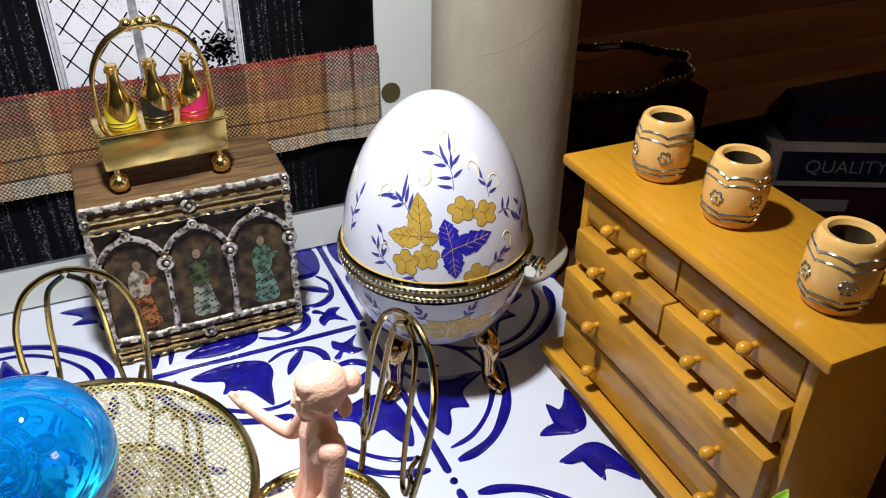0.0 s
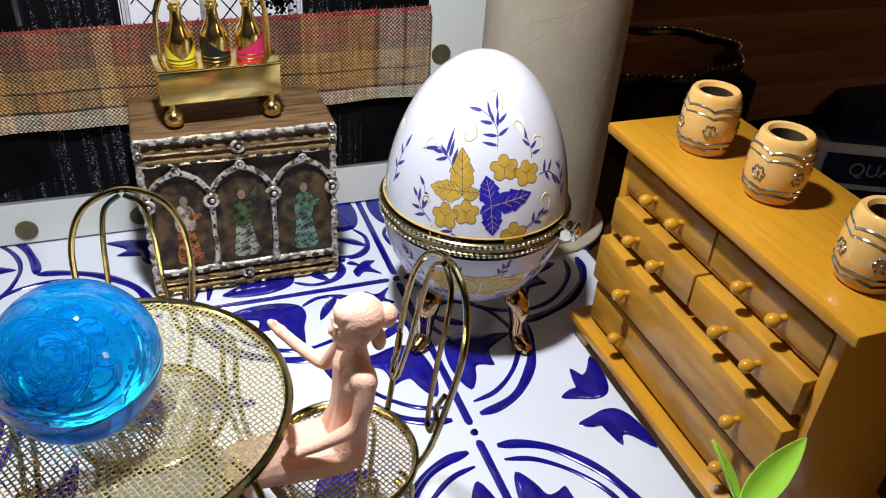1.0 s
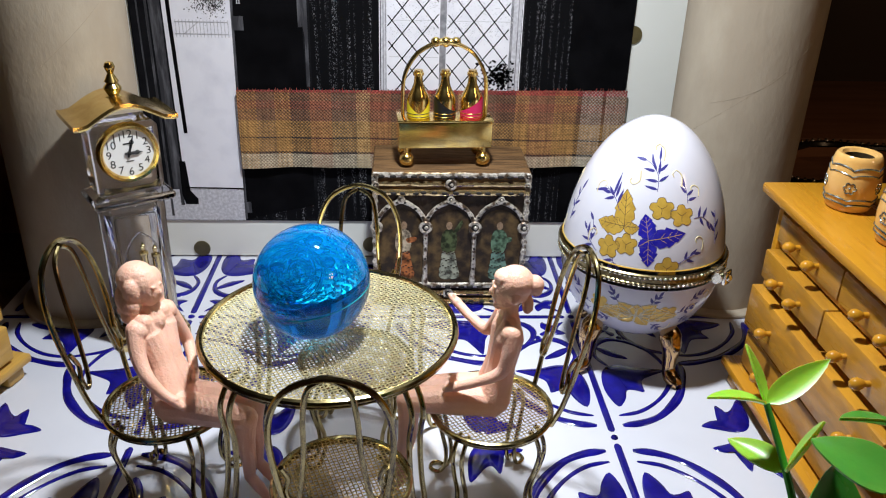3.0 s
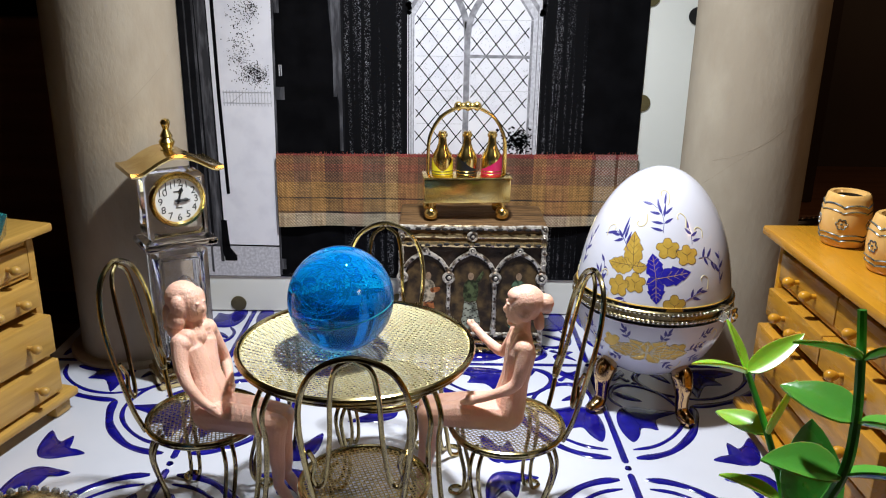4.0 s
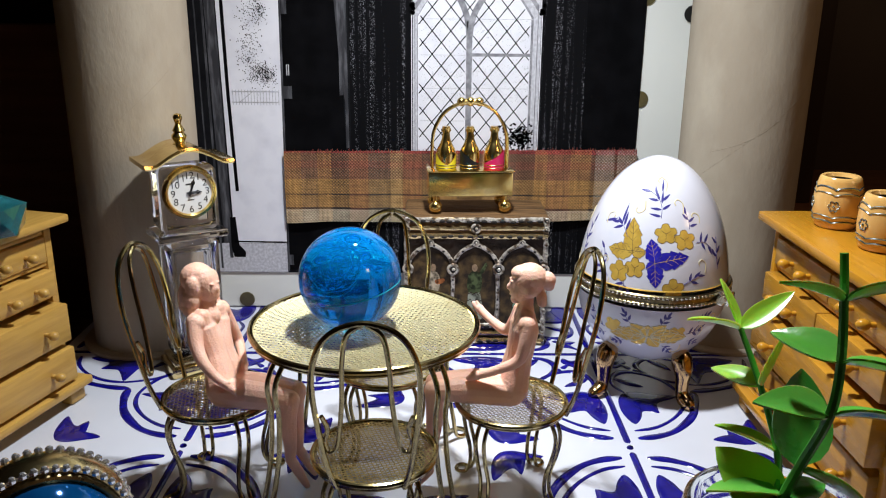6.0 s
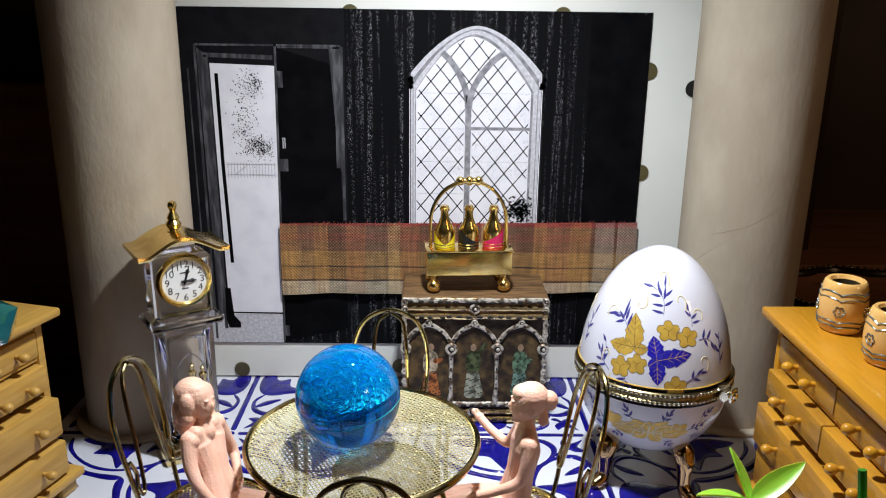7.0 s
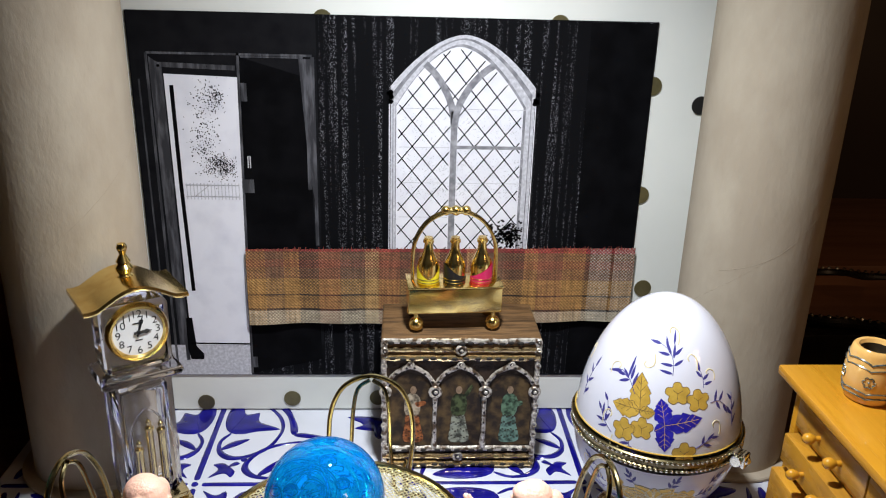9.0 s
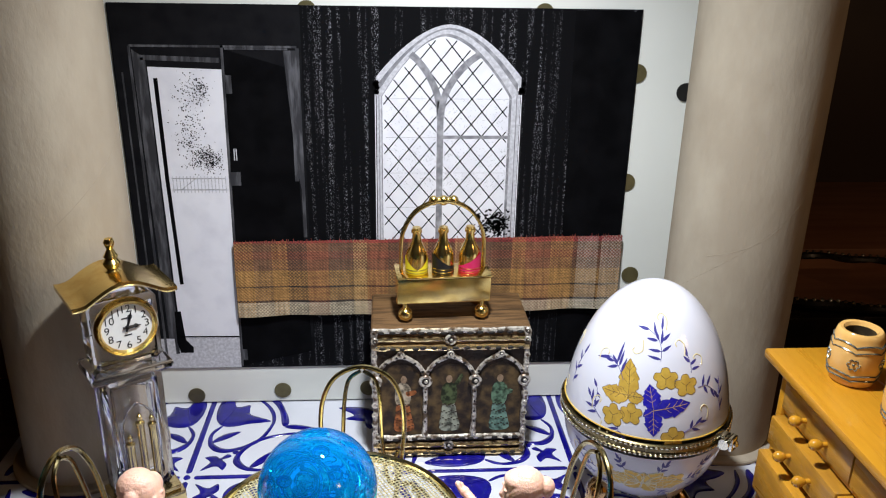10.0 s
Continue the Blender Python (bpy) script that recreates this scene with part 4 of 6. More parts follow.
def figure(label, hip, chest, head, face, arms, legs, hair):
    """A plain seated figure: points in metres, face the plan direction it looks in, hair as balls about the head."""
    f = Vector((*face, 0)).normalized()
    side = Vector((-f.y, f.x, 0))
    hip, chest, head = Vector(hip), Vector(chest), Vector(head)
    waist = hip.lerp(chest, 0.48) - f * 0.0004
    limbs = []
    for s in (1, -1):
        limbs.append(([hip + side * s * 0.0034, waist + side * s * 0.0021, chest + side * s * 0.0036 - Vector((0, 0, 0.002)), chest + side * s * 0.0042 + Vector((0, 0, 0.0024))], [0.0054, 0.0043, 0.0046, 0.0028], 1))
    limbs.append(([chest + Vector((0, 0, 0.001)), chest.lerp(head, 0.42), head - Vector((0, 0, 0.003))], [0.0038, 0.0027, 0.0027], 1))
    for pts in arms:
        limbs.append(([Vector(p) for p in pts], [0.0027, 0.0024, 0.0020, 0.0016, 0.0015], 1))
        end = Vector(pts[-1])
        d = (end - Vector(pts[-2])).normalized()
        limbs.append(([end, end + d * 0.0034], [0.0017, 0.0010], 1))
        limbs.append(([end, end + d * 0.0018 + Vector((0, 0, 0.0016))], [0.0009, 0.0006], 1))
    for top, knee, ankle, toe in legs:
        top, knee, ankle, toe = (Vector(p) for p in (top, knee, ankle, toe))
        limbs.append(([top, top.lerp(knee, 0.5) + Vector((0, 0, 0.0003)), knee], [0.0052, 0.0047, 0.0035], 1))
        limbs.append(([knee, knee.lerp(ankle, 0.35) - f * 0.0009, knee.lerp(ankle, 0.7), ankle], [0.0033, 0.0031, 0.0023, 0.0017], 1))
        limbs.append(([ankle, ankle.lerp(toe, 0.5) + Vector((0, 0, 0.0003)), toe], [0.0018, 0.0018, 0.0011], 1))
    P = lambda a, b, c: tuple(head + f * a + side * b + Vector((0, 0, c)))
    blobs = [(*P(-0.0004, 0, 0.0008), 0.0056, (1, 1, 1.06)), (*P(0.0018, 0, -0.0012), 0.0042, (1, 1, 1.22)), (*P(0.0036, 0, -0.0056), 0.0017, (1, 1, 0.9)),
             (*P(0.0059, 0, -0.0012), 0.0008, (1, 1, 1.5)), (*P(0.0051, 0, -0.0038), 0.0007, (1, 1, 0.6)), (*P(0.0050, 0.0016, 0.0012), 0.0008, (1, 1, 0.5)), (*P(0.0050, -0.0016, 0.0012), 0.0008, (1, 1, 0.5))]
    blobs += [(*P(a, b, c), r, sc) for a, b, c, r, sc in hair]
    blobs += [(*(chest + side * s * 0.0070 + Vector((0, 0, 0.0010))), 0.0029, (1, 1, 1)) for s in (1, -1)]
    return doll(label, limbs, blobs)


hair_l = [(-0.0022, 0, 0.0022, 0.0057, (1, 1, 0.92)), (-0.0006, -0.0002, 0.0044, 0.0038, (1.1, 1.1, 0.6))]
for sg in (1, -1):
    hair_l += [(-0.0002, sg * 0.0046, 0.0000, 0.0029, (1, 1, 1.5)), (-0.0008, sg * 0.0054, -0.0042, 0.0030, (1, 1, 1.3)), (-0.0012, sg * 0.0057, -0.0074, 0.0026, (1.1, 1.1, 1.1)), (-0.0048, sg * 0.0028, -0.0040, 0.0030, (1, 1, 1.7)), (-0.0056, sg * 0.0024, -0.0080, 0.0024, (1.1, 1.1, 0.8))]
hair_r = [(-0.0010, 0, 0.0018, 0.0057, (1, 1, 0.90)), (0.0012, 0, 0.0036, 0.0042, (1, 1, 0.62)), (-0.0066, 0.0004, 0.0012, 0.0030, (1, 1.05, 1.0)), (-0.0074, 0.0, -0.0010, 0.0019, (1, 1, 0.9)),
          (-0.0050, 0.0012, -0.0050, 0.0022, (0.8, 1.0, 1.4)), (-0.0056, -0.0010, -0.0074, 0.0016, (1, 1, 1)), (-0.0004, -0.0050, -0.0010, 0.0015, (1.1, 0.6, 1.2)), (-0.0004, 0.0050, -0.0010, 0.0015, (1.1, 0.6, 1.2))]
figure("pink plastic seated doll with bobbed hair, leaning back on its chair", (-0.0708, 0.1285, 0.0415), (-0.0778, 0.1368, 0.0626), (-0.0800, 0.1392, 0.0744), (0.93, -0.37),
       [[(-0.0812, 0.1302, 0.0644), (-0.0798, 0.1262, 0.0580), (-0.0768, 0.1225, 0.0530), (-0.0730, 0.1208, 0.0490), (-0.0695, 0.1198, 0.0466)],
        [(-0.0756, 0.1442, 0.0640), (-0.0732, 0.1462, 0.0560), (-0.0712, 0.1468, 0.0500), (-0.0688, 0.1410, 0.0478), (-0.0665, 0.1340, 0.0470)]],
       [((-0.0715, 0.1250, 0.0408), (-0.0480, 0.1172, 0.0420), (-0.0487, 0.1174, 0.0200), (-0.0440, 0.1195, 0.0085)), ((-0.0698, 0.1312, 0.0408), (-0.0468, 0.1236, 0.0422), (-0.0472, 0.1236, 0.0205), (-0.0420, 0.1250, 0.0100))], hair_l)
figure("pink plastic seated doll with pinned-up hair, one arm reaching out", (0.0262, 0.1308, 0.0415), (0.0298, 0.1316, 0.0652), (0.0300, 0.1312, 0.0784), (-1.0, 0.0),
       [[(0.0302, 0.1242, 0.0664), (0.0294, 0.1226, 0.0606), (0.0272, 0.1222, 0.0545), (0.0205, 0.1228, 0.0508), (0.0140, 0.1240, 0.0482)],
        [(0.0292, 0.1388, 0.0662), (0.0276, 0.1420, 0.0604), (0.0250, 0.1448, 0.0558), (0.0200, 0.1505, 0.0572), (0.0160, 0.1550, 0.0598)]],
       [((0.0255, 0.1274, 0.0405), (-0.0006, 0.1262, 0.0415), (-0.0022, 0.1266, 0.0100), (-0.0064, 0.1262, 0.0048)), ((0.0255, 0.1342, 0.0405), (-0.0002, 0.1320, 0.0415), (-0.0016, 0.1316, 0.0102), (-0.0056, 0.1316, 0.0048))], hair_r)


# ---- porcelain egg box ----
ER, EZ, EH, EB = 0.0327, 0.0505, 0.0548, 0.0375


def egg_r(z):
    if z > EZ:
        s = min(1.0, (z - EZ) / EH)
        return ER * math.sqrt(max(0.0, 1 - s * s)) * (1 - 0.05 * s)
    s = min(1.0, (EZ - z) / EB)
    return ER * math.sqrt(max(0.0, 1 - s ** 2.2))


egg = thing("egg_box", "white porcelain egg box with gold and cobalt flowers on gilded feet", "egg", pose(0.0962, 0.2195, 0))
part("lid", lathe(blank(), [(egg_r(EZ + EH * math.sin(k * math.pi / 80)), EZ + EH * math.sin(k * math.pi / 80)) for k in range(2, 40)] + [(0, EZ + EH)], 96), PORCELAIN, egg, "white porcelain domed lid")
part("bowl", lathe(blank(), [(0, EZ - EB)] + [(egg_r(EZ - EB * math.cos(k * math.pi / 60)), EZ - EB * math.cos(k * math.pi / 60)) for k in range(1, 29)], 96), PORCELAIN, egg, "white porcelain bowl")
for zc, dz in ((0.0525, 0.0010), (0.0491, 0.0010)):
    b = lathe(blank(), [(ER - 0.0008, zc - dz), (ER + 0.0006, zc - dz), (ER + 0.0011, zc - dz * 0.6), (ER + 0.0008, zc), (ER + 0.0011, zc + dz * 0.6), (ER + 0.0006, zc + dz), (ER - 0.0008, zc + dz)], 128)
    band = part("metal_band", b, BAND, egg, "brass rim band with beading")
    beads = blank()
    for k in range(112):
        a = 2 * math.pi * k / 112
        ball(beads, (ER + 0.0010) * math.cos(a), (ER + 0.0010) * math.sin(a), zc, 0.00066, 7, 5)
    tagged(part("beading", beads, BEAD, band), kind="stuff")
part("hinge_gap", lathe(blank(), [(ER - 0.001, 0.0502), (ER + 0.0006, 0.0502), (ER + 0.0006, 0.0518), (ER - 0.001, 0.0518)], 96), BAND, egg)
cm = pose(0, 0, 0, 0, 0, -50)
cl = blank()
sweep(cl, [cm @ Vector((ER + 0.0040, y, 0.0512)) for y in (-0.0036, 0.0036)], 0.0021, 12)
box(cl, ER, ER + 0.0040, -0.0022, 0.0022, 0.0524, 0.0540, 0.0004, cm)
box(cl, ER, ER + 0.0040, -0.0022, 0.0022, 0.0478, 0.0494, 0.0004, cm)
box(cl, ER + 0.0050, ER + 0.0070, -0.0022, 0.0022, 0.0484, 0.0544, 0.0006, cm)
ball(cl, *(cm @ Vector((ER + 0.0066, 0, 0.0514))), 0.0017, 12, 8)
part("clasp", cl, BEAD, egg, "small brass clasp")
for fx, fy in ((-0.0245, -0.0170), (0.0130, -0.0290), (0.0215, 0.0190), (-0.0120, 0.0260)):
    d = Vector((fx, fy, 0)).normalized()
    prof = [(0.0225, 0.0235, 0.0020), (0.0245, 0.0205, 0.0030), (0.0262, 0.0160, 0.0027), (0.0262, 0.0110, 0.0021), (0.0265, 0.0062, 0.0019), (0.0285, 0.0032, 0.0024), (0.0318, 0.0021, 0.0021), (0.0338, 0.0015, 0.0012)]
    pts = spline([(d.x * o, d.y * o, h) for o, h, _ in prof], 4)
    rr = []
    for i in range(len(pts)):
        s = i / 4
        j = min(int(s), len(prof) - 2)
        rr.append((1.65 - 0.35 * i / len(pts)) * (prof[j][2] + (prof[j + 1][2] - prof[j][2]) * (s - j)))
    part("foot", sweep(blank(), pts, rr, 12, flat=0.9), COPPER_GOLD, egg, "curved gilded foot")


def eggwise(th, z, lift=0.00012):
    """Lays (along, up) in metres round the spot th, z onto the egg."""
    def place(u, v, h):
        zz = z + v * (1.0 if abs(z - EZ) < 0.025 else 0.86)
        zz = min(zz, EZ + EH - 0.0005)
        a = math.radians(th) + u / max(0.012, egg_r(z))
        r = egg_r(zz) + lift + h
        return (r * math.cos(a), r * math.sin(a), zz)
    return place


FLATR = [(1.0, 0.0), (0.8, 0.0), (0.6, 0.0), (0.4, 0.0), (0.2, 0.0)]


def egg_patch(name, outlines, th, z, material, lift=0.00004):
    bm = blank()
    for o in outlines:
        c = (sum(p[0] for p in o) / len(o), sum(p[1] for p in o) / len(o))
        star(bm, o, c, FLATR, eggwise(th, z, lift))
    return part(name, bm, material, egg)


def egg_lines(name, paths, th, z, material, w=0.00016, lift=0.00002):
    bm = blank()
    pl = eggwise(th, z, lift)
    for p in paths:
        q = spline([(u, v, 0) for u, v in p], 4)
        sweep(bm, [pl(a.x, a.y, 0) for a in q], w, 5)
    return part(name, bm, material, egg)


def lobed(tip, base, w, n=24):
    """A full leaf with a saw-toothed edge, from base to tip."""
    a, d = Vector((*base, 0)), Vector((tip[0] - base[0], tip[1] - base[1], 0))
    side = Vector((-d.y, d.x, 0)).normalized()
    edge = []
    for i in range(n + 1):
        t = i / n
        saw = 0.84 + 0.24 * (1 - (t * 4.0 + 0.1) % 1.0)
        edge.append((t, w / 2 * math.sin(math.pi * t ** 0.8) ** 0.85 * saw if 0 < i < n else 0.0))
    up = [a + d * t + side * h for t, h in edge]
    dn = [a + d * t - side * h for t, h in edge[1:-1]]
    return [(p.x, p.y) for p in up + dn[::-1]]


K = 0.001
# triple leaves: lobes as tips round one base
for th, z, m, tips in ((-104, 0.0665, EGG_BLUE, [(-2.4, 9.4, 7.0), (13.8, 3.0, 7.4), (1.0, -10.0, 6.4), (-3.4, -2.6, 3.6)]),
                       (-122, 0.0705, EGG_GOLD, [(-2.2, 12.8, 8.2), (-10.8, -0.6, 6.8), (5.6, 0.2, 4.6)])):
    egg_patch("painted_leaf", [lobed((a * K, b * K), (0, -1.0 * K if m is EGG_GOLD else 0.0), w * K) for a, b, w in tips], th, z, m)
    egg_lines("leaf_outline", [(lambda o: o + [o[0]])(lobed((a * K, b * K), (0, -1.0 * K if m is EGG_GOLD else 0.0), w * K)) for a, b, w in tips], th, z, EGG_BROWN if m is EGG_GOLD else EGG_INK, 0.00008, 0.00002)
    side = []
    for a, b, w in tips[:3]:
        for q in (0.3, 0.5, 0.68):
            for sg in (1, -1):
                side.append([(a * q * K, b * q * K), ((a * (q + 0.16) - sg * b / math.hypot(a, b) * w * 0.26) * K, (b * (q + 0.16) + sg * a / math.hypot(a, b) * w * 0.26) * K)])
    egg_lines("side_veins", side, th, z, EGG_BROWN if m is EGG_GOLD else EGG_GOLD, 0.00007)
    egg_lines("leaf_vein", [[(0, 0), (a * 0.45 * K, b * 0.5 * K), (a * 0.9 * K, b * 0.9 * K)] for a, b, w in tips], th, z, EGG_BROWN if m is EGG_GOLD else EGG_GOLD, 0.00010)
for th, z, r in ((-96.8, 0.0782, 4.6), (-81.2, 0.0758, 4.6), (-130.5, 0.0614, 4.5), (-118.5, 0.0638, 4.2), (-89.5, 0.0560, 4.6)):
    o = flower_outline((0, 0), r * K, 5, 0.4)
    egg_patch("painted_flower", [o], th, z, EGG_GOLD, 0.00006)
    egg_lines("flower_outline", [o + [o[0]], [(0, 0), (r * 0.4 * K, r * 0.3 * K)], [(0, 0), (-r * 0.4 * K, r * 0.3 * K)], [(0, 0), (0, -r * 0.5 * K)]], th, z, EGG_BROWN, 0.00010)


def egg_sprig(th, z, path, leaves, material=EGG_INK, size=3.2):
    """A stem with small pointed leaves in pairs."""
    S = 1.28 * K
    egg_lines("sprig_stem", [[(a * S, b * S) for a, b in path]], th, z, material, 0.00011)
    outs = []
    for (a, b, da, db) in leaves:
        outs.append(leaf_outline((a * S, b * S), ((a + da) * S, (b + db) * S), size * 0.37 * K, 5))
    egg_patch("sprig_leaves", outs, th, z, material, 0.00005)


egg_sprig(-101.5, 0.0840, [(0, 0), (0, 4), (-1.5, 7), (-5, 9.0)], [(0, 9, 0.5, 4.2), (0.2, 6, 3, 2.4), (0.2, 3, 3, 2), (-0.8, 6, -2, 3.8), (-2, 7.6, -1.2, 3.6), (-4.5, 8.8, -4.5, 0.4), (-1.2, 6, -4, 0.4), (0, 3, -4, 0.3), (0, 0.6, -4, 0.8), (0, 5, 0.3, 4.5)])
egg_sprig(-128, 0.0755, [(0, 0), (-2.5, 3.2), (-6, 5.0)], [(-1.2, 1.8, 0.8, 4.2), (-2.2, 3.2, 0.2, 4.6), (-2.8, 3.4, -2.8, 2.2), (-4.2, 4.0, -4, 0), (-2.6, 3.2, -3.4, -1.4), (-3.2, 3.6, 0.4, 6.6), (-5.8, 4.8, -5, -1.6)])
egg_sprig(-76, 0.0800, [(0, 0), (0, 3), (-0.8, 6)], [(-0.8, 5, -0.4, 3.6), (0, 2.5, 2.4, 1.6), (-0.2, 3.2, -2, 2.2), (0.2, 1, 3, 0.6)])
egg_sprig(-71, 0.0745, [(0, 0), (3, 0), (6, -2.4)], [(1.5, 0, 1.2, 3.2), (3.2, -0.2, 2.2, 2.6), (4.6, -1.4, 1.6, -3.2), (2.0, 0, 1.4, -2.6), (6, -2.4, 1.8, -2.8)])
egg_sprig(-139, 0.0582, [(0, 0), (-3, 2.4), (-5, 5)], [(-3, 2.4, -3.6, 0), (-1.8, 1.4, -3.4, -1.4), (-4.2, 4, -0.4, 3.6), (-3, 2.6, 1.4, 2.8), (-5, 5, -2, 2)])
egg_sprig(-126, 0.0575, [(0, 0), (0.4, -2), (0.2, -3.6)], [(0.2, -1.2, 2.8, -2.6), (0.2, -1.4, -1.8, -3), (0.2, -0.6, -3, -0.8)])
egg_sprig(-82, 0.0580, [(0, 0), (3, 1.6), (5.5, 2.8)], [(2, 1, 0.6, 2.8), (3.6, 2, 2.6, 2), (2.4, 1, 3, -1), (5, 2.6, 3, -0.2)])
egg_sprig(-147, 0.0690, [(0, 0), (0.6, -2), (0.4, -4)], [(0, 0, -2, 2.0), (0.4, -1.4, 2, -1.4), (0.4, -3.6, 0.6, -2.4)])
egg_sprig(-175, 0.0700, [(0, -5), (0, 0), (1, 5)], [(0, -4, 2, 2.6), (0, -1, -2.4, 2), (0, 0, 2.6, 2.2), (0.6, 3, -2, 2.4), (1, 5, 0.8, 4)])
egg_sprig(-50, 0.0690, [(0, -5), (0, 0), (1, 5)], [(0, -4, 2, 2.6), (0, -1, -2.4, 2), (0, 0, 2.6, 2.2), (0.6, 3, -2, 2.4)])
scroll = lambda s, h: [(2.2 * s * K, -3.0 * h * K), (2.6 * s * K, 0.8 * h * K), (0.6 * s * K, 2.6 * h * K), (-0.9 * s * K, 1.6 * h * K), (-0.5 * s * K, 0.4 * h * K)]
for th, z, s, h in ((-104.5, 0.0965, 1, 1.0), (-86, 0.0885, 1, 1.1), (-148, 0.0815, -1, 1.0), (-124, 0.0875, 1, -1.0), (-143, 0.0635, -1, 1.1), (-70, 0.0840, 1, 0.8), (-134, 0.0545, -1, -1.0), (-68, 0.0650, 1, 1.0), (165, 0.0790, 1, 1.2), (170, 0.0600, 1, -1.0)):
    egg_lines("gold_scroll", [scroll(s, h)], th, z, EGG_PALE, 0.00030, -0.00013)
egg_lines("gold_rim_line", [[(math.radians(d) * ER, 0) for d in range(-178, 179, 8)]], -100, 0.0551, EGG_GOLD, 0.0003, 0.00010)
# flowers on the bowl
for th, z, r in ((-132.5, 0.0362, 4.2), (-82.5, 0.0350, 4.4), (-124, 0.0338, 3.4)):
    o = flower_outline((0, 0), r * K, 5, 0.9)
    egg_patch("painted_flower", [o], th, z, EGG_GOLD, 0.00006)
    egg_lines("flower_outline", [o + [o[0]]], th, z, EGG_PALE, 0.00013)
for th, z, tips in ((-105, 0.0338, [(-9, 1.0, 5), (-5, 4, 4.4), (9, 2.0, 5), (5, 4.6, 4.4), (0, 4.2, 4.2), (-5, -3, 4.2), (4, -3.8, 4.6), (12, 0, 4.4), (-12, -1.0, 4.2)]),):
    B = 1.38 * K
    egg_patch("painted_leaf", [lobed((a * B, b * B), (a * 0.1 * B, 0), w * B) for a, b, w in tips], th, z, EGG_GOLD, 0.00005)
    egg_lines("leaf_outline", [(lambda o: o + [o[0]])(lobed((a * B, b * B), (a * 0.1 * B, 0), w * B)) for a, b, w in tips], th, z, EGG_CREAM, 0.00019)
    egg_lines("leaf_vein", [[(a * 0.1 * B, 0), (a * 0.9 * B, b * 0.9 * B)] for a, b, w in tips], th, z, EGG_CREAM, 0.00016)
for th, z, t in ((-125, 0.0300, 200), (-92, 0.0292, -40), (-118, 0.0392, 120), (-96, 0.0395, 60), (-142, 0.0315, 190), (-70, 0.0312, -20), (-148, 0.0400, 150), (-66, 0.0405, 30)):
    ca, sa = math.cos(math.radians(t)), math.sin(math.radians(t))
    turn2 = lambda a, b: (a * ca - b * sa, a * sa + b * ca)
    egg_sprig(th, z, [turn2(0, 0), turn2(2.4, 0.3), turn2(4.2, 0)], [turn2(1.0, 0.1) + turn2(1.6, 1.8), turn2(1.4, 0.1) + turn2(1.6, -1.8), turn2(2.8, 0.2) + turn2(1.8, 1.3), turn2(3.0, 0.2) + turn2(1.8, -1.2), turn2(4.0, 0) + turn2(2.4, 0)])
for th, z, s, h in ((-146, 0.0352, -1, 0.9), (-64, 0.0362, 1, 0.9), (-80, 0.0270, 1, -0.8), (-134, 0.0270, -1, -0.8), (-158, 0.0400, -1, 0.8), (-52, 0.0410, 1, 0.8)):
    egg_lines("gold_scroll", [scroll(s, h)], th, z, EGG_PALE, 0.00030, -0.00013)
egg_sprig(-74, 0.0352, [(0, 0), (3, 0.6), (5.5, 1.6)], [(1, 0.2, 1, 2.6), (2.6, 0.6, 1.6, 2.4), (2.4, 0.5, 2.2, -1.8), (4.4, 1.2, 2.6, 1.6), (4.2, 1, 2.4, -0.8)])
egg_sprig(-141, 0.0345, [(0, 0), (-3, 0.6), (-5.5, 1.0)], [(-1, 0.2, -1, 2.6), (-2.6, 0.6, -1.6, 2.4), (-2.4, 0.5, -2.2, -1.8), (-4.4, 1, -2.6, 1.4)])


# ---- carved chest with three painted niches ----
CX0, CX1, CY0, CY1, CZ = -0.0155, 0.0545, 0.2590, 0.2960, 0.0672
chest = thing("carved_chest", "dark carved wooden chest with silver-gilt arches and three painted niches", "chest")
rc = random.Random(3)


def rough_rod(bm, pts, r, seg=8, amp=0.09, closed=False):
    p = spline(pts, 5, closed)
    prof = r if isinstance(r, list) else [r, r]
    rr = []
    for i in range(len(p)):
        u = i / (len(p) - 1) * (len(prof) - 1)
        j = min(int(u), len(prof) - 2)
        rr.append((prof[j] + (prof[j + 1] - prof[j]) * (u - j)) * (1 + rc.uniform(-amp, amp)))
    return sweep(bm, p, rr, seg, closed)


part("body", box(blank(), CX0, CX1, CY0, CY1, 0.0012, 0.0565, 0.0008), CHEST_WOOD, chest)
part("front_carving", box(blank(), CX0 + 0.0006, CX1 - 0.0006, CY0 - 0.00008, CY0 + 0.0008, 0.0030, 0.0560), CHEST_CARVED, chest, "blackened carved ground", smooth=False)
lid = box(blank(), CX0 - 0.0006, CX1 + 0.0006, CY0 - 0.0006, CY1, 0.0570, CZ, 0.0012, seg=3)
lid_ob = part("lid", lid, CHEST_WOOD, chest, "grained wooden lid")
for z, r, m in ((0.0659, 0.0012, CHEST_SILVER), (0.0617, 0.0012, CHEST_GOLD), (0.0577, 0.0015, CHEST_GOLD), (0.0106, 0.0013, CHEST_SILVER), (0.0066, 0.0013, CHEST_GOLD), (0.0025, 0.0015, CHEST_GOLD)):
    n = 16
    part("gilt_bar", rough_rod(blank(), [(CX0 + (CX1 - CX0) * k / n, CY0 - 0.0006 + rc.uniform(-0.0002, 0.0002), z + rc.uniform(-0.00025, 0.00025)) for k in range(n + 1)], r), m, chest, "uneven gilded bar")
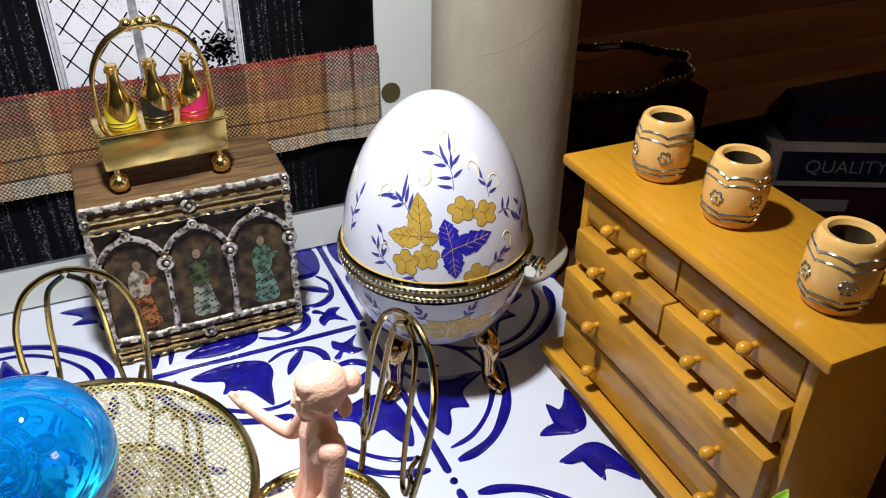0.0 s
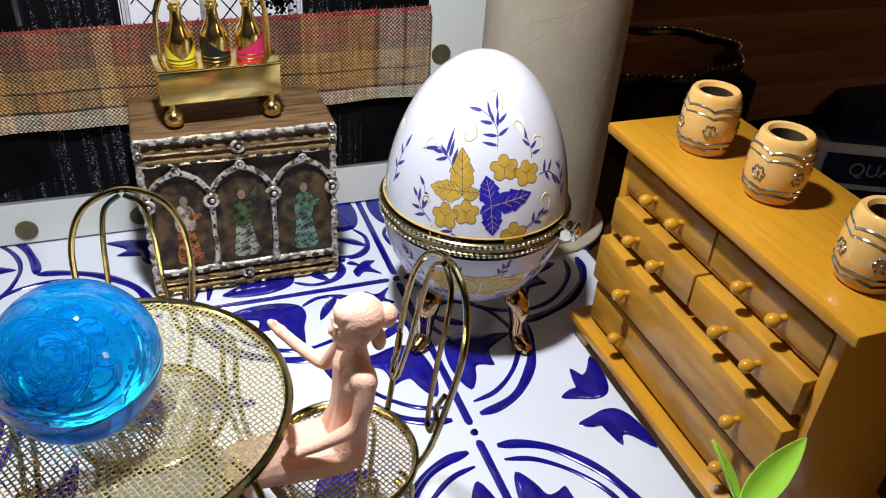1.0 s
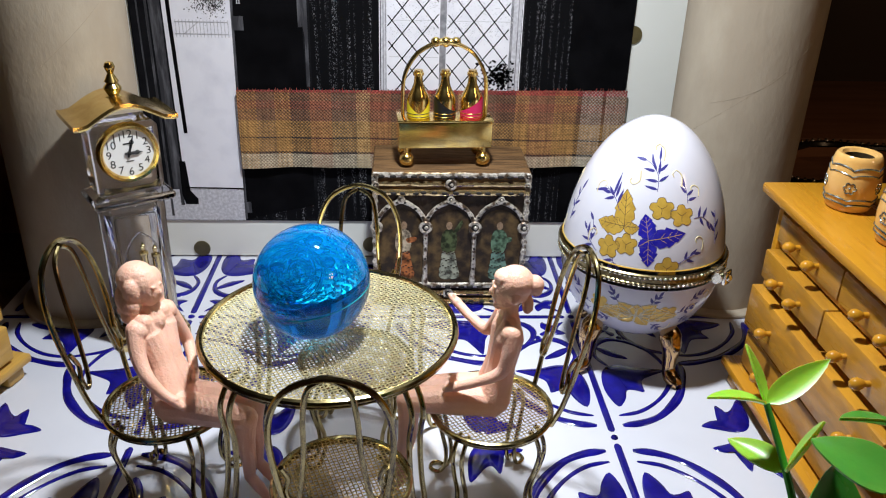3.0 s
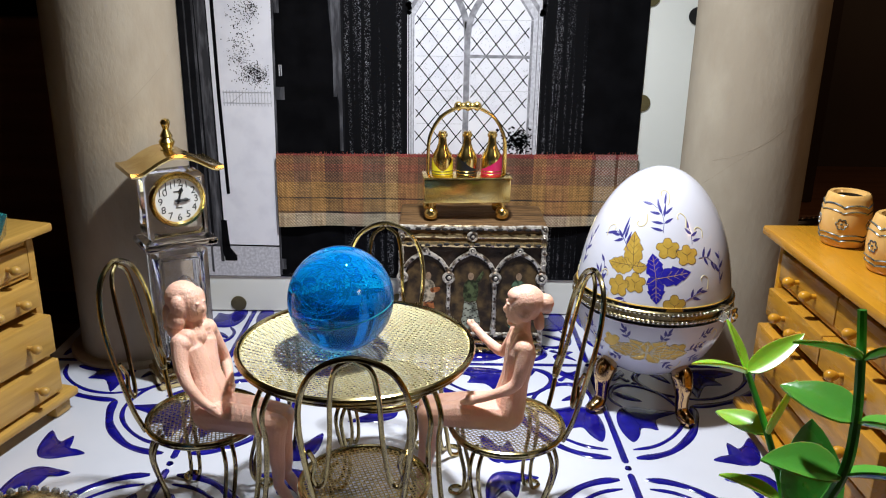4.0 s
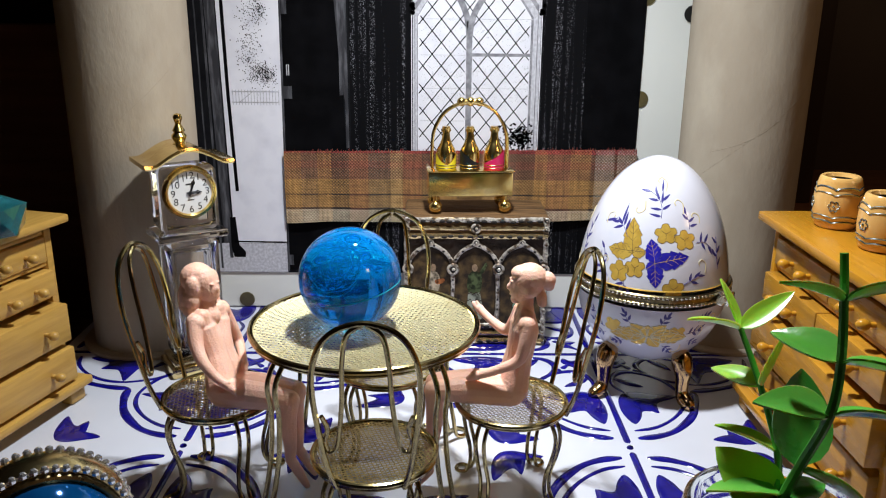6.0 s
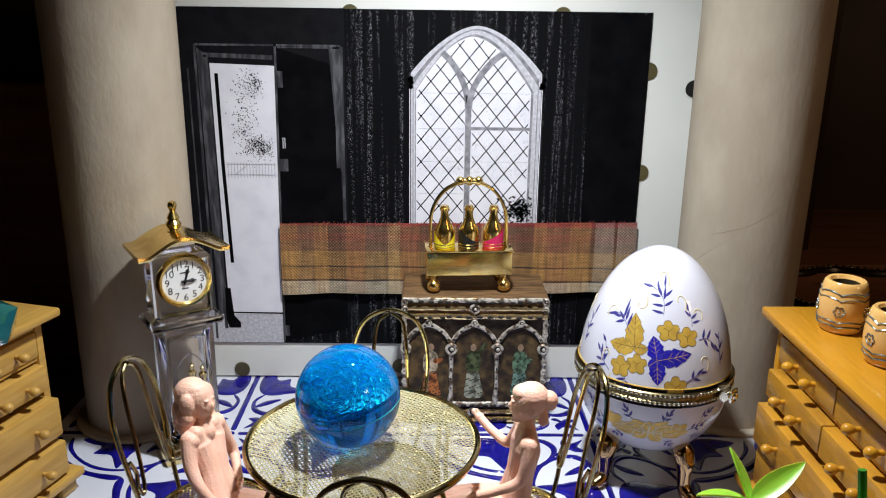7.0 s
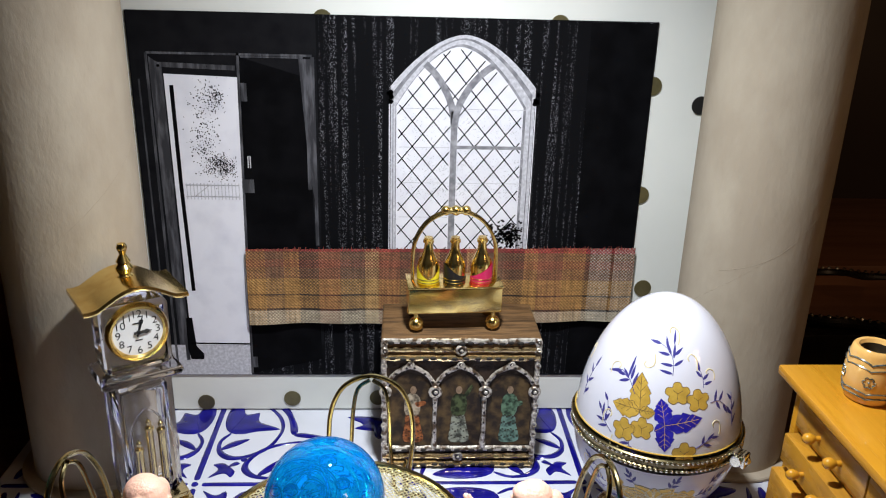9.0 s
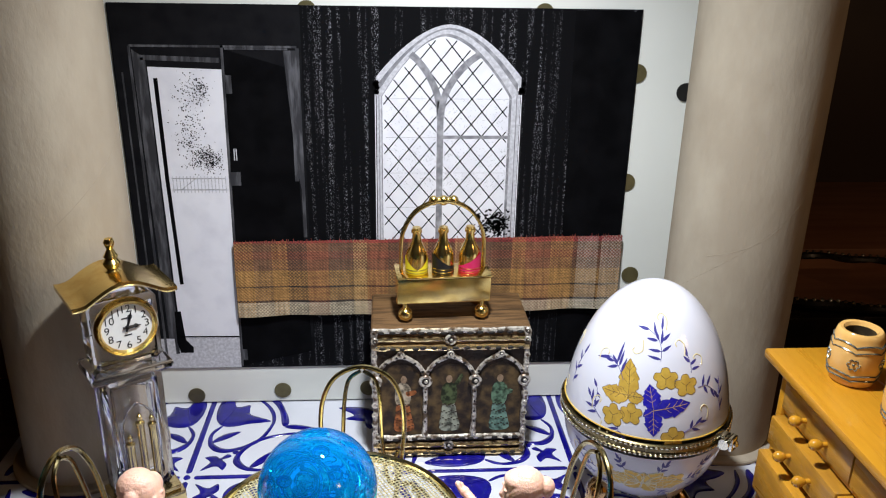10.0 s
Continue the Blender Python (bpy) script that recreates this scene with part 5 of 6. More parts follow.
# Pits are solid dark blobs; their colour gives the shade of a hole.
for z, n in ((0.0655, 15), (0.0578, 14), (0.0106, 13), (0.0026, 14)):
    for k in range(n):
        x = CX0 + 0.002 + (CX1 - CX0 - 0.004) * (k + 0.5 + rc.uniform(-0.2, 0.2)) / n
        part("pit", ball(blank(), x, CY0 - 0.00195, z + rc.uniform(-0.0004, 0.0001), 0.00105, 10, 6, (1.45, 0.55, 0.75)), HOLE_SHADE, chest)
for x in (CX0 + 0.0007, CX1 - 0.0007):
    n = 14
    part("gilt_post", rough_rod(blank(), [(x + rc.uniform(-0.0003, 0.0003), CY0 - 0.0004, 0.002 + 0.064 * k / n) for k in range(n + 1)], 0.0012), CHEST_SILVER, chest, "knobbly silvered post")
    for k in range(13):
        z = 0.0035 + k * 0.0050
        part("stud", sweep(blank(), [(x + 0.0011 * math.cos(a), CY0 - 0.0014, z + 0.0011 * math.sin(a)) for a in (i * math.pi / 5 for i in range(10))], 0.00042, 5, True), CHEST_SILVER, chest)
    part("side_bar", rough_rod(blank(), [(x, CY0 + 0.002 + 0.032 * k / 8, 0.0655) for k in range(9)], 0.0009), CHEST_GOLD, chest)
centres = (CX0 + 0.0125, (CX0 + CX1) / 2 - 0.0002, CX1 - 0.0125)
HW, SP, AP, BT = 0.0100, 0.0385, 0.0505, 0.0122
ROBES = [((0.50, 0.17, 0.055), (0.60, 0.50, 0.36)), ((0.10, 0.13, 0.055), (0.42, 0.44, 0.34)), ((0.16, 0.27, 0.17), (0.20, 0.34, 0.27))]
for i, cx in enumerate(centres):
    a = arch(cx - HW, cx + HW, SP, AP - 0.0012, 12)
    bm = blank()
    f = bm.faces.new([bm.verts.new((x, CY0 - 0.00022, z)) for x, z in [(cx - HW, BT)] + a + [(cx + HW, BT)]])
    bmesh.ops.triangulate(bm, faces=[f])
    niche = part("niche_painting", bm, NICHE, chest, "dark brown painted niche", smooth=False)
    robe = mat("niche_robe", tuple(c * 0.85 for c in ROBES[i][0]), 0.5, tint=tuple(c * 0.16 for c in ROBES[i][0]), scale=420, low=0.40, high=0.62, spec=0.2)
    pale = mat("niche_pale", tuple(c * 0.85 for c in ROBES[i][1]), 0.5, tint=tuple(c * 0.16 for c in ROBES[i][1]), scale=420, low=0.42, high=0.64, spec=0.2)
    skin = mat("niche_skin", (0.30, 0.20, 0.12), 0.5, tint=(0.16, 0.10, 0.06), scale=700)
    put_at = lambda u, v, h, cx=cx: (cx + u * 1.05, CY0 - 0.0003 - h, 0.0150 + v * 1.24)
    s = (0.0010, -0.0002, 0.0002)[i]
    shapes = ((robe if i == 0 else pale, [(-0.0040, 0), (-0.0034, 0.006), (-0.0024, 0.0115), (0.0020, 0.0115), (0.0036, 0.006), (0.0048, 0), (0, -0.0012)], (0, 0.005)),
              (pale if i == 0 else robe, [(-0.0028, 0.0108), (-0.0034, 0.0165), (-0.0016, 0.0195), (0.0012, 0.0195), (0.0034, 0.0170), (0.0026, 0.0108)], (0, 0.015)),
              (robe, [(0.0012, 0.0178), (0.0040, 0.0190), (0.0058, 0.0225), (0.0050, 0.0232), (0.0030, 0.0205)] if i == 1 else [(0.0016, 0.0160), (0.0052, 0.0165), (0.0056, 0.0150), (0.0024, 0.0140), (0.0012, 0.0150)], (0.0036, 0.0202) if i == 1 else (0.0032, 0.0153)),
              (skin, [(0.00135 * math.cos(t) + s * 0.3, 0.0211 + 0.0016 * math.sin(t)) for t in (k * math.pi / 5 for k in range(10))], (s * 0.3, 0.0215)))
    for k, (m, o, c) in enumerate(shapes):
        bm = blank()
        fine = [(p.x + s, p.y) for p in spline([(u, v, 0) for u, v in o], 3, True)]
        star(bm, fine, (c[0] + s, c[1]), [(1.0, 0.00003 * k), (0.5, 0.00003 * k)], put_at)
        part("painted_shape", bm, m, niche, smooth=False)
    folds = blank()
    for v in (0.0015, 0.0042, 0.0072, 0.0102):
        hw = 0.0044 - v * 0.18
        for j in range(7):
            u = -hw + 2 * hw * j / 6 + s
            q = put_at(u, v + 0.0005 * math.sin(j * 2.1), 0.00014)
            ball(folds, q[0], q[1], q[2], 0.00042, 6, 4, (1.5, 0.12, 0.75))
    part("painted_trim", folds, CHEST_CARVED, niche, "dark painted trim", smooth=False)
    for sgn in (1, -1):
        half = [(cx + sgn * 0.0117 * u, 0.0418 + 0.0118 * v) for u, v in ((1.0, 0.0), (0.84, 0.34), (0.64, 0.62), (0.40, 0.80), (0.16, 0.93), (0.0, 1.0))]
        part("arch_rib", rough_rod(blank(), [(x, CY0 - 0.0006, z) for x, z in half], [0.00125, 0.00105, 0.0010, 0.0011, 0.0013, 0.0015]), CHEST_SILVER, chest, "silvered arch rib")
        for k, q in ((1, 0.0), (2, 0.4), (4, 0.1)):
            x, z = (half[k][i2] * (1 - q) + half[k + 1][i2] * q for i2 in (0, 1))
            part("pit", ball(blank(), x, CY0 - 0.00165, z, 0.00066, 8, 6, (1.1, 0.5, 0.9)), HOLE_SHADE, chest)
for x in ((centres[0] + centres[1]) / 2, (centres[1] + centres[2]) / 2):
    part("column", rough_rod(blank(), [(x + rc.uniform(-0.0002, 0.0002), CY0 - 0.0006, 0.0115 + 0.028 * k / 8) for k in range(9)], [0.0016, 0.0011, 0.0010, 0.0011, 0.0014]), CHEST_SILVER, chest, "slender silvered column")
    for k in range(5):
        part("pit", ball(blank(), x, CY0 - 0.00165, 0.0145 + k * 0.0052, 0.00056, 8, 6, (0.8, 0.5, 1.2)), HOLE_SHADE, chest)
BOSS = [((centres[0] + centres[1]) / 2, 0.0408, 0.0029), ((centres[1] + centres[2]) / 2, 0.0408, 0.0029), (CX0 + 0.0014, 0.0408, 0.0027), (CX1 - 0.0014, 0.0408, 0.0027), (0.0192, 0.0617, 0.0025), (0.0192, 0.0066, 0.0023),
        (centres[0], 0.0545, 0.0016), (centres[1], 0.0545, 0.0016), (centres[2], 0.0545, 0.0016), (CX0 + 0.0010, 0.0655, 0.0016), (CX1 - 0.0010, 0.0655, 0.0016), (CX0 + 0.0010, 0.0612, 0.0016), (CX1 - 0.0010, 0.0612, 0.0016)]
for x, z, r in BOSS:
    bm = sweep(blank(), [(x + r * 0.8 * math.cos(t), CY0 - 0.0015, z + r * 0.8 * math.sin(t)) for t in (k * math.pi / 8 for k in range(16))], r * 0.30, 7, True)
    ball(bm, x + r * 0.1, CY0 - 0.0018, z, r * 0.36, 10, 7)
    boss = part("boss", bm, CHEST_SILVER, chest, "round silvered boss")
    part("boss_recess_shade", ball(blank(), x, CY0 - 0.0016, z, r * 0.66, 12, 6, (1, 0.35, 1)), HOLE_SHADE, boss)

# ---- brass bottle cart on the chest ----
cart = thing("bottle_stand", "polished brass stand with three tiny bottles on the chest", "stand", pose(0.0160, 0.2740, CZ, 0, 0, 3.5))
part("tray_box", box(blank(), -0.0208, 0.0208, -0.0088, 0.0088, 0.0088, 0.0205, 0.0005), GOLD, cart, "polished brass box")
part("tray_rim", box(blank(), -0.0213, 0.0213, -0.0093, 0.0093, 0.0207, 0.0215, 0.0003), GOLD, cart)
for x in (-0.0172, 0.0172):
    for y in (-0.0072, 0.0072):
        b = ball(blank(), x, y, 0.0034, 0.0033, 20, 14)
        lathe(b, [(0.0012, 0.0060), (0.0011, 0.0092)], 10, Matrix.Translation((x, y, 0)))
        part("ball_foot", b, GOLD, cart, "round brass ball foot")
for y in (-0.0014, 0.0014):
    pts = [(-0.0185, y, 0.0210), (-0.0186, y, 0.0300), (-0.0176, y, 0.0400), (-0.0126, y, 0.0486), (-0.0052, y, 0.0530), (0.0, y, 0.0538)]
    pts += [(-x, yy, z) for x, yy, z in pts[-2::-1]]
    part("handle_wire", sweep(blank(), spline(pts, 6), 0.00072, 8), GOLD, cart, "arched brass wire")
kn = blank()
for k in range(5):
    ball(kn, -0.0044 + k * 0.0022, 0, 0.0539, (0.0022, 0.0016, 0.0023, 0.0016, 0.0022)[k], 12, 8)
part("handle_knot", kn, GOLD, cart, "knotted brass grip")
for x, m, nm in ((-0.0118, YELLOW, "yellow"), (0.0, BLACK, "black"), (0.0120, RED, "crimson")):
    prof = [(0, 0.0202), (0.0046, 0.0202), (0.0049, 0.0210), (0.0049, 0.0288), (0.0044, 0.0312), (0.0030, 0.0338), (0.0021, 0.0362), (0.0018, 0.0395), (0.0024, 0.0398), (0.0024, 0.0410), (0.0019, 0.0413), (0.0019, 0.0422), (0, 0.0424)]
    bottle = part("bottle", lathe(blank(), prof, 28, Matrix.Translation((x, -0.0012, 0))), GOLD, cart, "gold bottle with a %s enamel label" % nm)
    bm = blank()
    rows = []
    for k in range(17):
        a = math.radians(-172 + 164 * k / 16)
        t = k / 16
        hi = {"yellow": 0.0238 + 0.0062 * abs(2 * t - 1) ** 1.3, "black": 0.0246 + 0.0062 * (0.5 + 0.5 * math.cos(math.pi * t)) ** 1.5, "crimson": 0.0240 + 0.0082 * t ** 1.3}[nm]
        rows.append((bm.verts.new((x + 0.0051 * math.cos(a), -0.0012 + 0.0051 * math.sin(a), 0.0208)), bm.verts.new((x + 0.0051 * math.cos(a), -0.0012 + 0.0051 * math.sin(a), hi))))
    for a, b in zip(rows, rows[1:]):
        bm.faces.new((a[0], b[0], b[1], a[1]))
    part("label", bm, m, bottle)
    sweep_l = blank()
    for z in (0.0222, 0.0236):
        sweep(sweep_l, [(x + 0.00515 * math.cos(a), -0.0012 + 0.00515 * math.sin(a), z) for a in (math.radians(-170 + 10 * k) for k in range(17))], 0.00016, 5)
    part("label_line", sweep_l, BLACK if nm == "yellow" else GOLD, bottle)

# ---- crystal long-case clock ----
clock = thing("crystal_clock", "miniature clear crystal long-case clock with gold roof and base", "clock", pose(-0.1135, 0.2325, 0, 0, 0, 33))
part("plinth", box(blank(), -0.0150, 0.0150, -0.0105, 0.0105, 0.0003, 0.0050, 0.0006), PALE_GOLD, clock, "stepped gold plinth")
part("plinth_step", box(blank(), -0.0135, 0.0135, -0.0092, 0.0092, 0.0051, 0.0076, 0.0005), PALE_GOLD, clock)
part("trunk", box(blank(), -0.0122, 0.0122, -0.0080, 0.0080, 0.0077, 0.0646, 0.0030, seg=1), GLASS, clock, "clear crystal trunk")
# Made-up air box inside the trunk, added for bright internal reflections.
part("hollow", box(blank(), -0.0086, 0.0086, -0.0046, 0.0046, 0.0120, 0.0590, 0.0012, seg=1), SPARKLE_AIR, clock, "added air box that makes the trunk sparkle")
part("shelf", box(blank(), -0.0158, 0.0158, -0.0112, 0.0112, 0.0647, 0.0682, 0.0010, seg=1), GLASS, clock, "clear crystal ledge")
part("hood", box(blank(), -0.0130, 0.0130, -0.0085, 0.0085, 0.0683, 0.0975, 0.0022, seg=1), GLASS, clock, "clear crystal hood")
roof, rows = blank(), []
for k in range(25):
    u = -1 + k / 12
    z = 0.0974 + 0.0076 * math.cos(u * math.pi * 0.5) ** 1.6 + 0.0014 * max(0, abs(u) - 0.75) * 4
    rows.append([roof.verts.new((u * 0.0192, y, z + dz)) for y, dz in ((-0.0142, 0), (-0.0146, 0.0008), (-0.0142, 0.0020), (0.0128, 0.0020), (0.0128, 0))])
for a, b in zip(rows, rows[1:]):
    for j in range(5):
        roof.faces.new((a[j], a[(j + 1) % 5], b[(j + 1) % 5], b[j]))
roof.faces.new(rows[0][::-1])
roof.faces.new(rows[-1])
part("roof", roof, GOLD, clock, "curved polished gold roof")
part("finial", lathe(blank(), [(0, 0), (0.0030, 0), (0.0031, 0.0020), (0.0022, 0.0028), (0.0031, 0.0046), (0.0034, 0.0060), (0.0021, 0.0080), (0.0028, 0.0087), (0.0023, 0.0098), (0.0012, 0.0122), (0.0018, 0.0142), (0.0021, 0.0156), (0.0015, 0.0172), (0, 0.0178)], 20, pose(0, 0, 0.1052) @ Matrix.Diagonal((1, 1, 0.84, 1))), GOLD, clock, "turned gold finial")
FZ, FY, FR = 0.0866, -0.0092, 0.0107
face_m = pose(0, FY, FZ, 90)
part("bezel", lathe(blank(), [(FR - 0.0013, 0.0008), (FR - 0.0006, 0.0022), (FR + 0.0004, 0.0024), (FR + 0.0010, 0.0012), (FR + 0.0012, -0.0008), (FR - 0.0013, -0.0008)], 56, face_m), GOLD, clock, "round gold bezel")
dial = part("dial", lathe(blank(), [(0, 0.0009), (FR - 0.0008, 0.0009), (FR - 0.0008, 0.0002), (0, 0.0002)], 48, face_m), DIAL, clock, "white dial", smooth=False)
num = blank()
for k in range(1, 13):
    cu = bpy.data.curves.new("numeral", "FONT")
    cu.body, cu.size, cu.align_x, cu.align_y = str(k), 0.0043, "CENTER", "CENTER"
    tmp = new("numeral", cu)
    me = bpy.data.meshes.new_from_object(tmp.evaluated_get(bpy.context.evaluated_depsgraph_get()))
    bpy.data.objects.remove(tmp)
    a = math.pi / 2 - k * math.pi / 6
    me.transform(face_m @ Matrix.Translation((0.0075 * math.cos(a), 0.0075 * math.sin(a), 0.00098)))
    num.from_mesh(me)
    bpy.data.meshes.remove(me)
part("numerals", num, BLACK, dial, "black hour numerals", smooth=False)
mark = blank()
box(mark, -0.0018, 0.0018, 0.0036, 0.0041, 0.00096, 0.00104, 0, face_m)
box(mark, -0.0014, 0.0014, -0.0034, -0.0030, 0.00096, 0.00104, 0, face_m)
part("dial_print", mark, BLACK, dial, smooth=False)
for ang, ln, w, nm in ((0, 0.0050, 0.0005, "hour_hand"), (72, 0.0072, 0.0004, "minute_hand")):
    bm = blank()
    t = face_m @ Matrix.Rotation(math.radians(ang), 4, "Z")
    sweep(bm, [t @ Vector((x, 0, 0.0013)) for x in (-0.0016, ln * 0.4, ln)], [w, w * 1.2, w * 0.3], 6)
    sweep(bm, [t @ Vector((ln * 0.62 + 0.0008 * math.cos(q), 0.0007 * math.sin(q), 0.0013)) for q in (k * math.pi / 5 for k in range(10))], 0.00022, 5, True)
    ball(bm, *(face_m @ Vector((0, 0, 0.0013))), 0.0009, 10, 7)
    part(nm, bm, BLACK, dial)
ar = blank()
sweep(ar, [(x, -0.0082, z) for x, z in [(-0.0068, 0.012)] + arch(-0.0068, 0.0068, 0.040, 0.0520, 8) + [(0.0068, 0.012)]], 0.00045, 6)
part("trunk_arch", ar, GLASS, clock, "moulded crystal arch")
for x, h in ((-0.0046, 0.0400), (0.0, 0.0485), (0.0046, 0.0465)):
    bm = lathe(blank(), [(0, 0.0190), (0.0015, 0.0190), (0.0015, h - 0.006), (0.0018, h - 0.0055), (0.0018, h - 0.0045), (0.0007, h - 0.004), (0.0011, h - 0.0018), (0, h)], 16, Matrix.Translation((x, -0.0096, 0)))
    part("gold_pipe", bm, PALE_GOLD, clock, "slim gold pipe with a knob")


# ---- miniature chests of drawers ----
def chest_of_drawers(label, wood, front, m, out, pair=(0.32, 0.63), wide=(0.15, 0.77)):
    """Front faces -x, its back stands at +x; y runs along the front. out: how far each row is pulled."""
    e = thing("chest_of_drawers", label, "drawers", m, "miniature chests of drawers")
    L = 0.1000
    part("top_slab", box(blank(), -0.0052, 0.0425, -0.0058, L + 0.0066, 0.0800, 0.0836, 0.0009), wood, e, "varnished overhanging top")
    for y in (0.0, L - 0.0035):
        part("side_panel", box(blank(), 0.0, 0.0400, y, y + 0.0035, 0.0105, 0.0799, 0.0004), wood, e)
    part("back_panel", box(blank(), 0.0385, 0.0400, 0.0036, L - 0.0036, 0.0105, 0.0799), wood, e)
    part("base_slab", box(blank(), -0.0080, 0.0415, -0.0045, L + 0.0050, 0.0068, 0.0104, 0.0008), wood, e, "moulded base board")
    for y in (-0.002, L - 0.007):
        for x in (-0.0055, 0.0330):
            part("foot", box(blank(), x, x + 0.0065, y, y + 0.0090, 0.0002, 0.0067, 0.0012), wood, e)
    # Added filler block; its dark colour stands for shade in the gaps.
    part("gap_filler", box(blank(), 0.0060, 0.0380, 0.0038, L - 0.0038, 0.0106, 0.0798), GAP_SHADE, e, smooth=False)
    for z in (0.0762, 0.0628, 0.0484, 0.0276):
        part("rail", box(blank(), 0.0008, 0.0059, 0.0036, L - 0.0036, z, z + 0.0018, 0.0003), wood, e)
    rows = ((0.0648, 0.0756, 2), (0.0504, 0.0616, 2), (0.0298, 0.0466, 1), (0.0122, 0.0270, 1))
    for (z0, z1, n), pull in zip(rows, out):
        for k in range(n):
            w = (L - 0.0074 - 0.0006 * (n - 1)) / n
            y0 = 0.0037 + k * (w + 0.0006)
            if n == 1:
                y0, w = y0 - 0.0012, w + 0.0024
            d = part("drawer", box(blank(), -pull, 0.0055, y0, y0 + w, z0, z1, 0.0007), front, e, "drawer front with turned knobs")
            for ky in pair if n == 2 else wide:
                zc = (z0 + z1) / 2 - 0.0005
                bm = lathe(blank(), [(0, -0.0001), (0.0010, -0.0001), (0.0009, 0.0016), (0.0015, 0.0024), (0.0020, 0.0037), (0.0018, 0.0050), (0.0010, 0.0059), (0, 0.0061)], 14, pose(-pull, y0 + w * ky, zc, 0, -90, 0))
                part("knob", bm, wood, d, "turned wooden knob")
    part("plinth_rail", box(blank(), 0.0008, 0.0059, 0.0036, L - 0.0036, 0.0106, 0.0119, 0.0003), wood, e)
    return e


chest_of_drawers("honey-varnished miniature wooden chest of drawers with round knobs", HONEY, HONEY_FRONT, pose(0.1375, 0.0932, 0) @ Matrix.Diagonal((1, 1, 1.035, 1)), (0.0004, 0.0036, 0.0056, 0.0034))
chest_of_drawers("pale pine miniature chest of drawers with a teal crystal on top", PINE, PINE, pose(-0.1592, 0.1990, 0, 0, 0, 164) @ Matrix.Diagonal((1, 1, 0.985, 1)), (0.0002, 0.0028, 0.0060, 0.0066), (0.25, 0.55), (0.15, 0.80))


# ---- painted barrel pots ----
def pot(x, y, turn, label):
    e = thing("barrel_pot", label, "pot", pose(x, y, 0.0866, 0, 0, turn), "barrel pots on the drawers")
    H, R0 = 0.0190, 0.0087
    rad = lambda z: R0 * (0.74 + 0.26 * math.sin(math.pi * (0.10 + 0.80 * z / H)) ** 0.8)
    prof = [(0, 0.0001), (rad(0) - 0.0006, 0.0001)] + [(rad(H * k / 16), 0.0006 + (H - 0.0006) * k / 16) for k in range(17)]
    prof += [(rad(H) - 0.0006, H + 0.0006), (0.0056, H + 0.0004), (0.0050, H - 0.0008)]
    part("body", lathe(blank(), prof, 44), ORANGE_POT, e)
    part("inside", lathe(blank(), [(0.0050, H - 0.0008), (0.0054, H * 0.6), (0.0050, 0.004), (0, 0.004)], 32), POT_IN_SHADE, e, "hollow inside, coloured dark for its shade")
    for z, amp, w in ((0.0158, 0.0007, 0.00034), (0.0136, 0.0006, 0.00026), (0.0049, 0.0005, 0.00026), (0.0030, 0.0005, 0.00030)):
        pts = []
        for k in range(72):
            a = 2 * math.pi * k / 72
            zz = z + amp * (2 * abs(math.sin(3 * a)) ** 0.7 - 1) * 0.8
            r = rad(zz) + 0.00005
            pts.append((r * math.cos(a), r * math.sin(a), zz))
        part("silver_wave", sweep(blank(), pts, w, 5, True), SILVER, e, "wavy silver line")
    for a0 in range(0, 360, 72):
        o = flower_outline((0, 0), 0.0020, 6, 0, 36, 0.32)
        pts = []
        for u, v in o:
            zz = 0.0092 + v
            a = math.radians(a0) + u / rad(zz)
            pts.append(((rad(zz) + 0.00008) * math.cos(a), (rad(zz) + 0.00008) * math.sin(a), zz))
        fl = part("flower_line", sweep(blank(), pts, 0.00022, 5, True), SILVER, e, "silver flower outline")
        a = math.radians(a0)
        part("flower_eye", ball(blank(), rad(0.0092) * math.cos(a), rad(0.0092) * math.sin(a), 0.0092, 0.0005, 8, 6), SILVER, fl)
    return e


pot(0.1524, 0.1762, -124, "apricot ceramic barrel pot with silver waves and flowers, on the drawers")
pot(0.1544, 0.1462, -95, "apricot ceramic barrel pot with gold-silver waves, on the drawers")
pot(0.1502, 0.1052, -128, "apricot ceramic barrel pot with silver waves and flowers, on the drawers")

# ---- teal crystal on the pale drawers ----
bm = blank()
bmesh.ops.create_icosphere(bm, subdivisions=1, radius=0.0162)
rg = random.Random(4)
for v in bm.verts:
    v.co = Vector((v.co.x * 0.95, v.co.y * 1.2, v.co.z * 0.72)) * rg.uniform(0.88, 1.10)
low = min(v.co.z for v in bm.verts)
for v in bm.verts:
    v.co.z = max(v.co.z, low + 0.003)
low = min(v.co.z for v in bm.verts)
solid("crystal", bm, GEM, "rough-cut teal crystal lying on the pale drawers", "crystal", pose(-0.1640, 0.1640, 0.0824 - low, 0, 0, 20), smooth=False)

# ---- glass jar and plastic plant ----
JX, JY = 0.0716, 0.0240
jar = thing("glass_jar", "clear glass jar with threaded neck and printed leaves, holding stems", "jar", pose(JX, JY, 0.0004) @ Matrix.Diagonal((0.80, 0.80, 1.035, 1)))
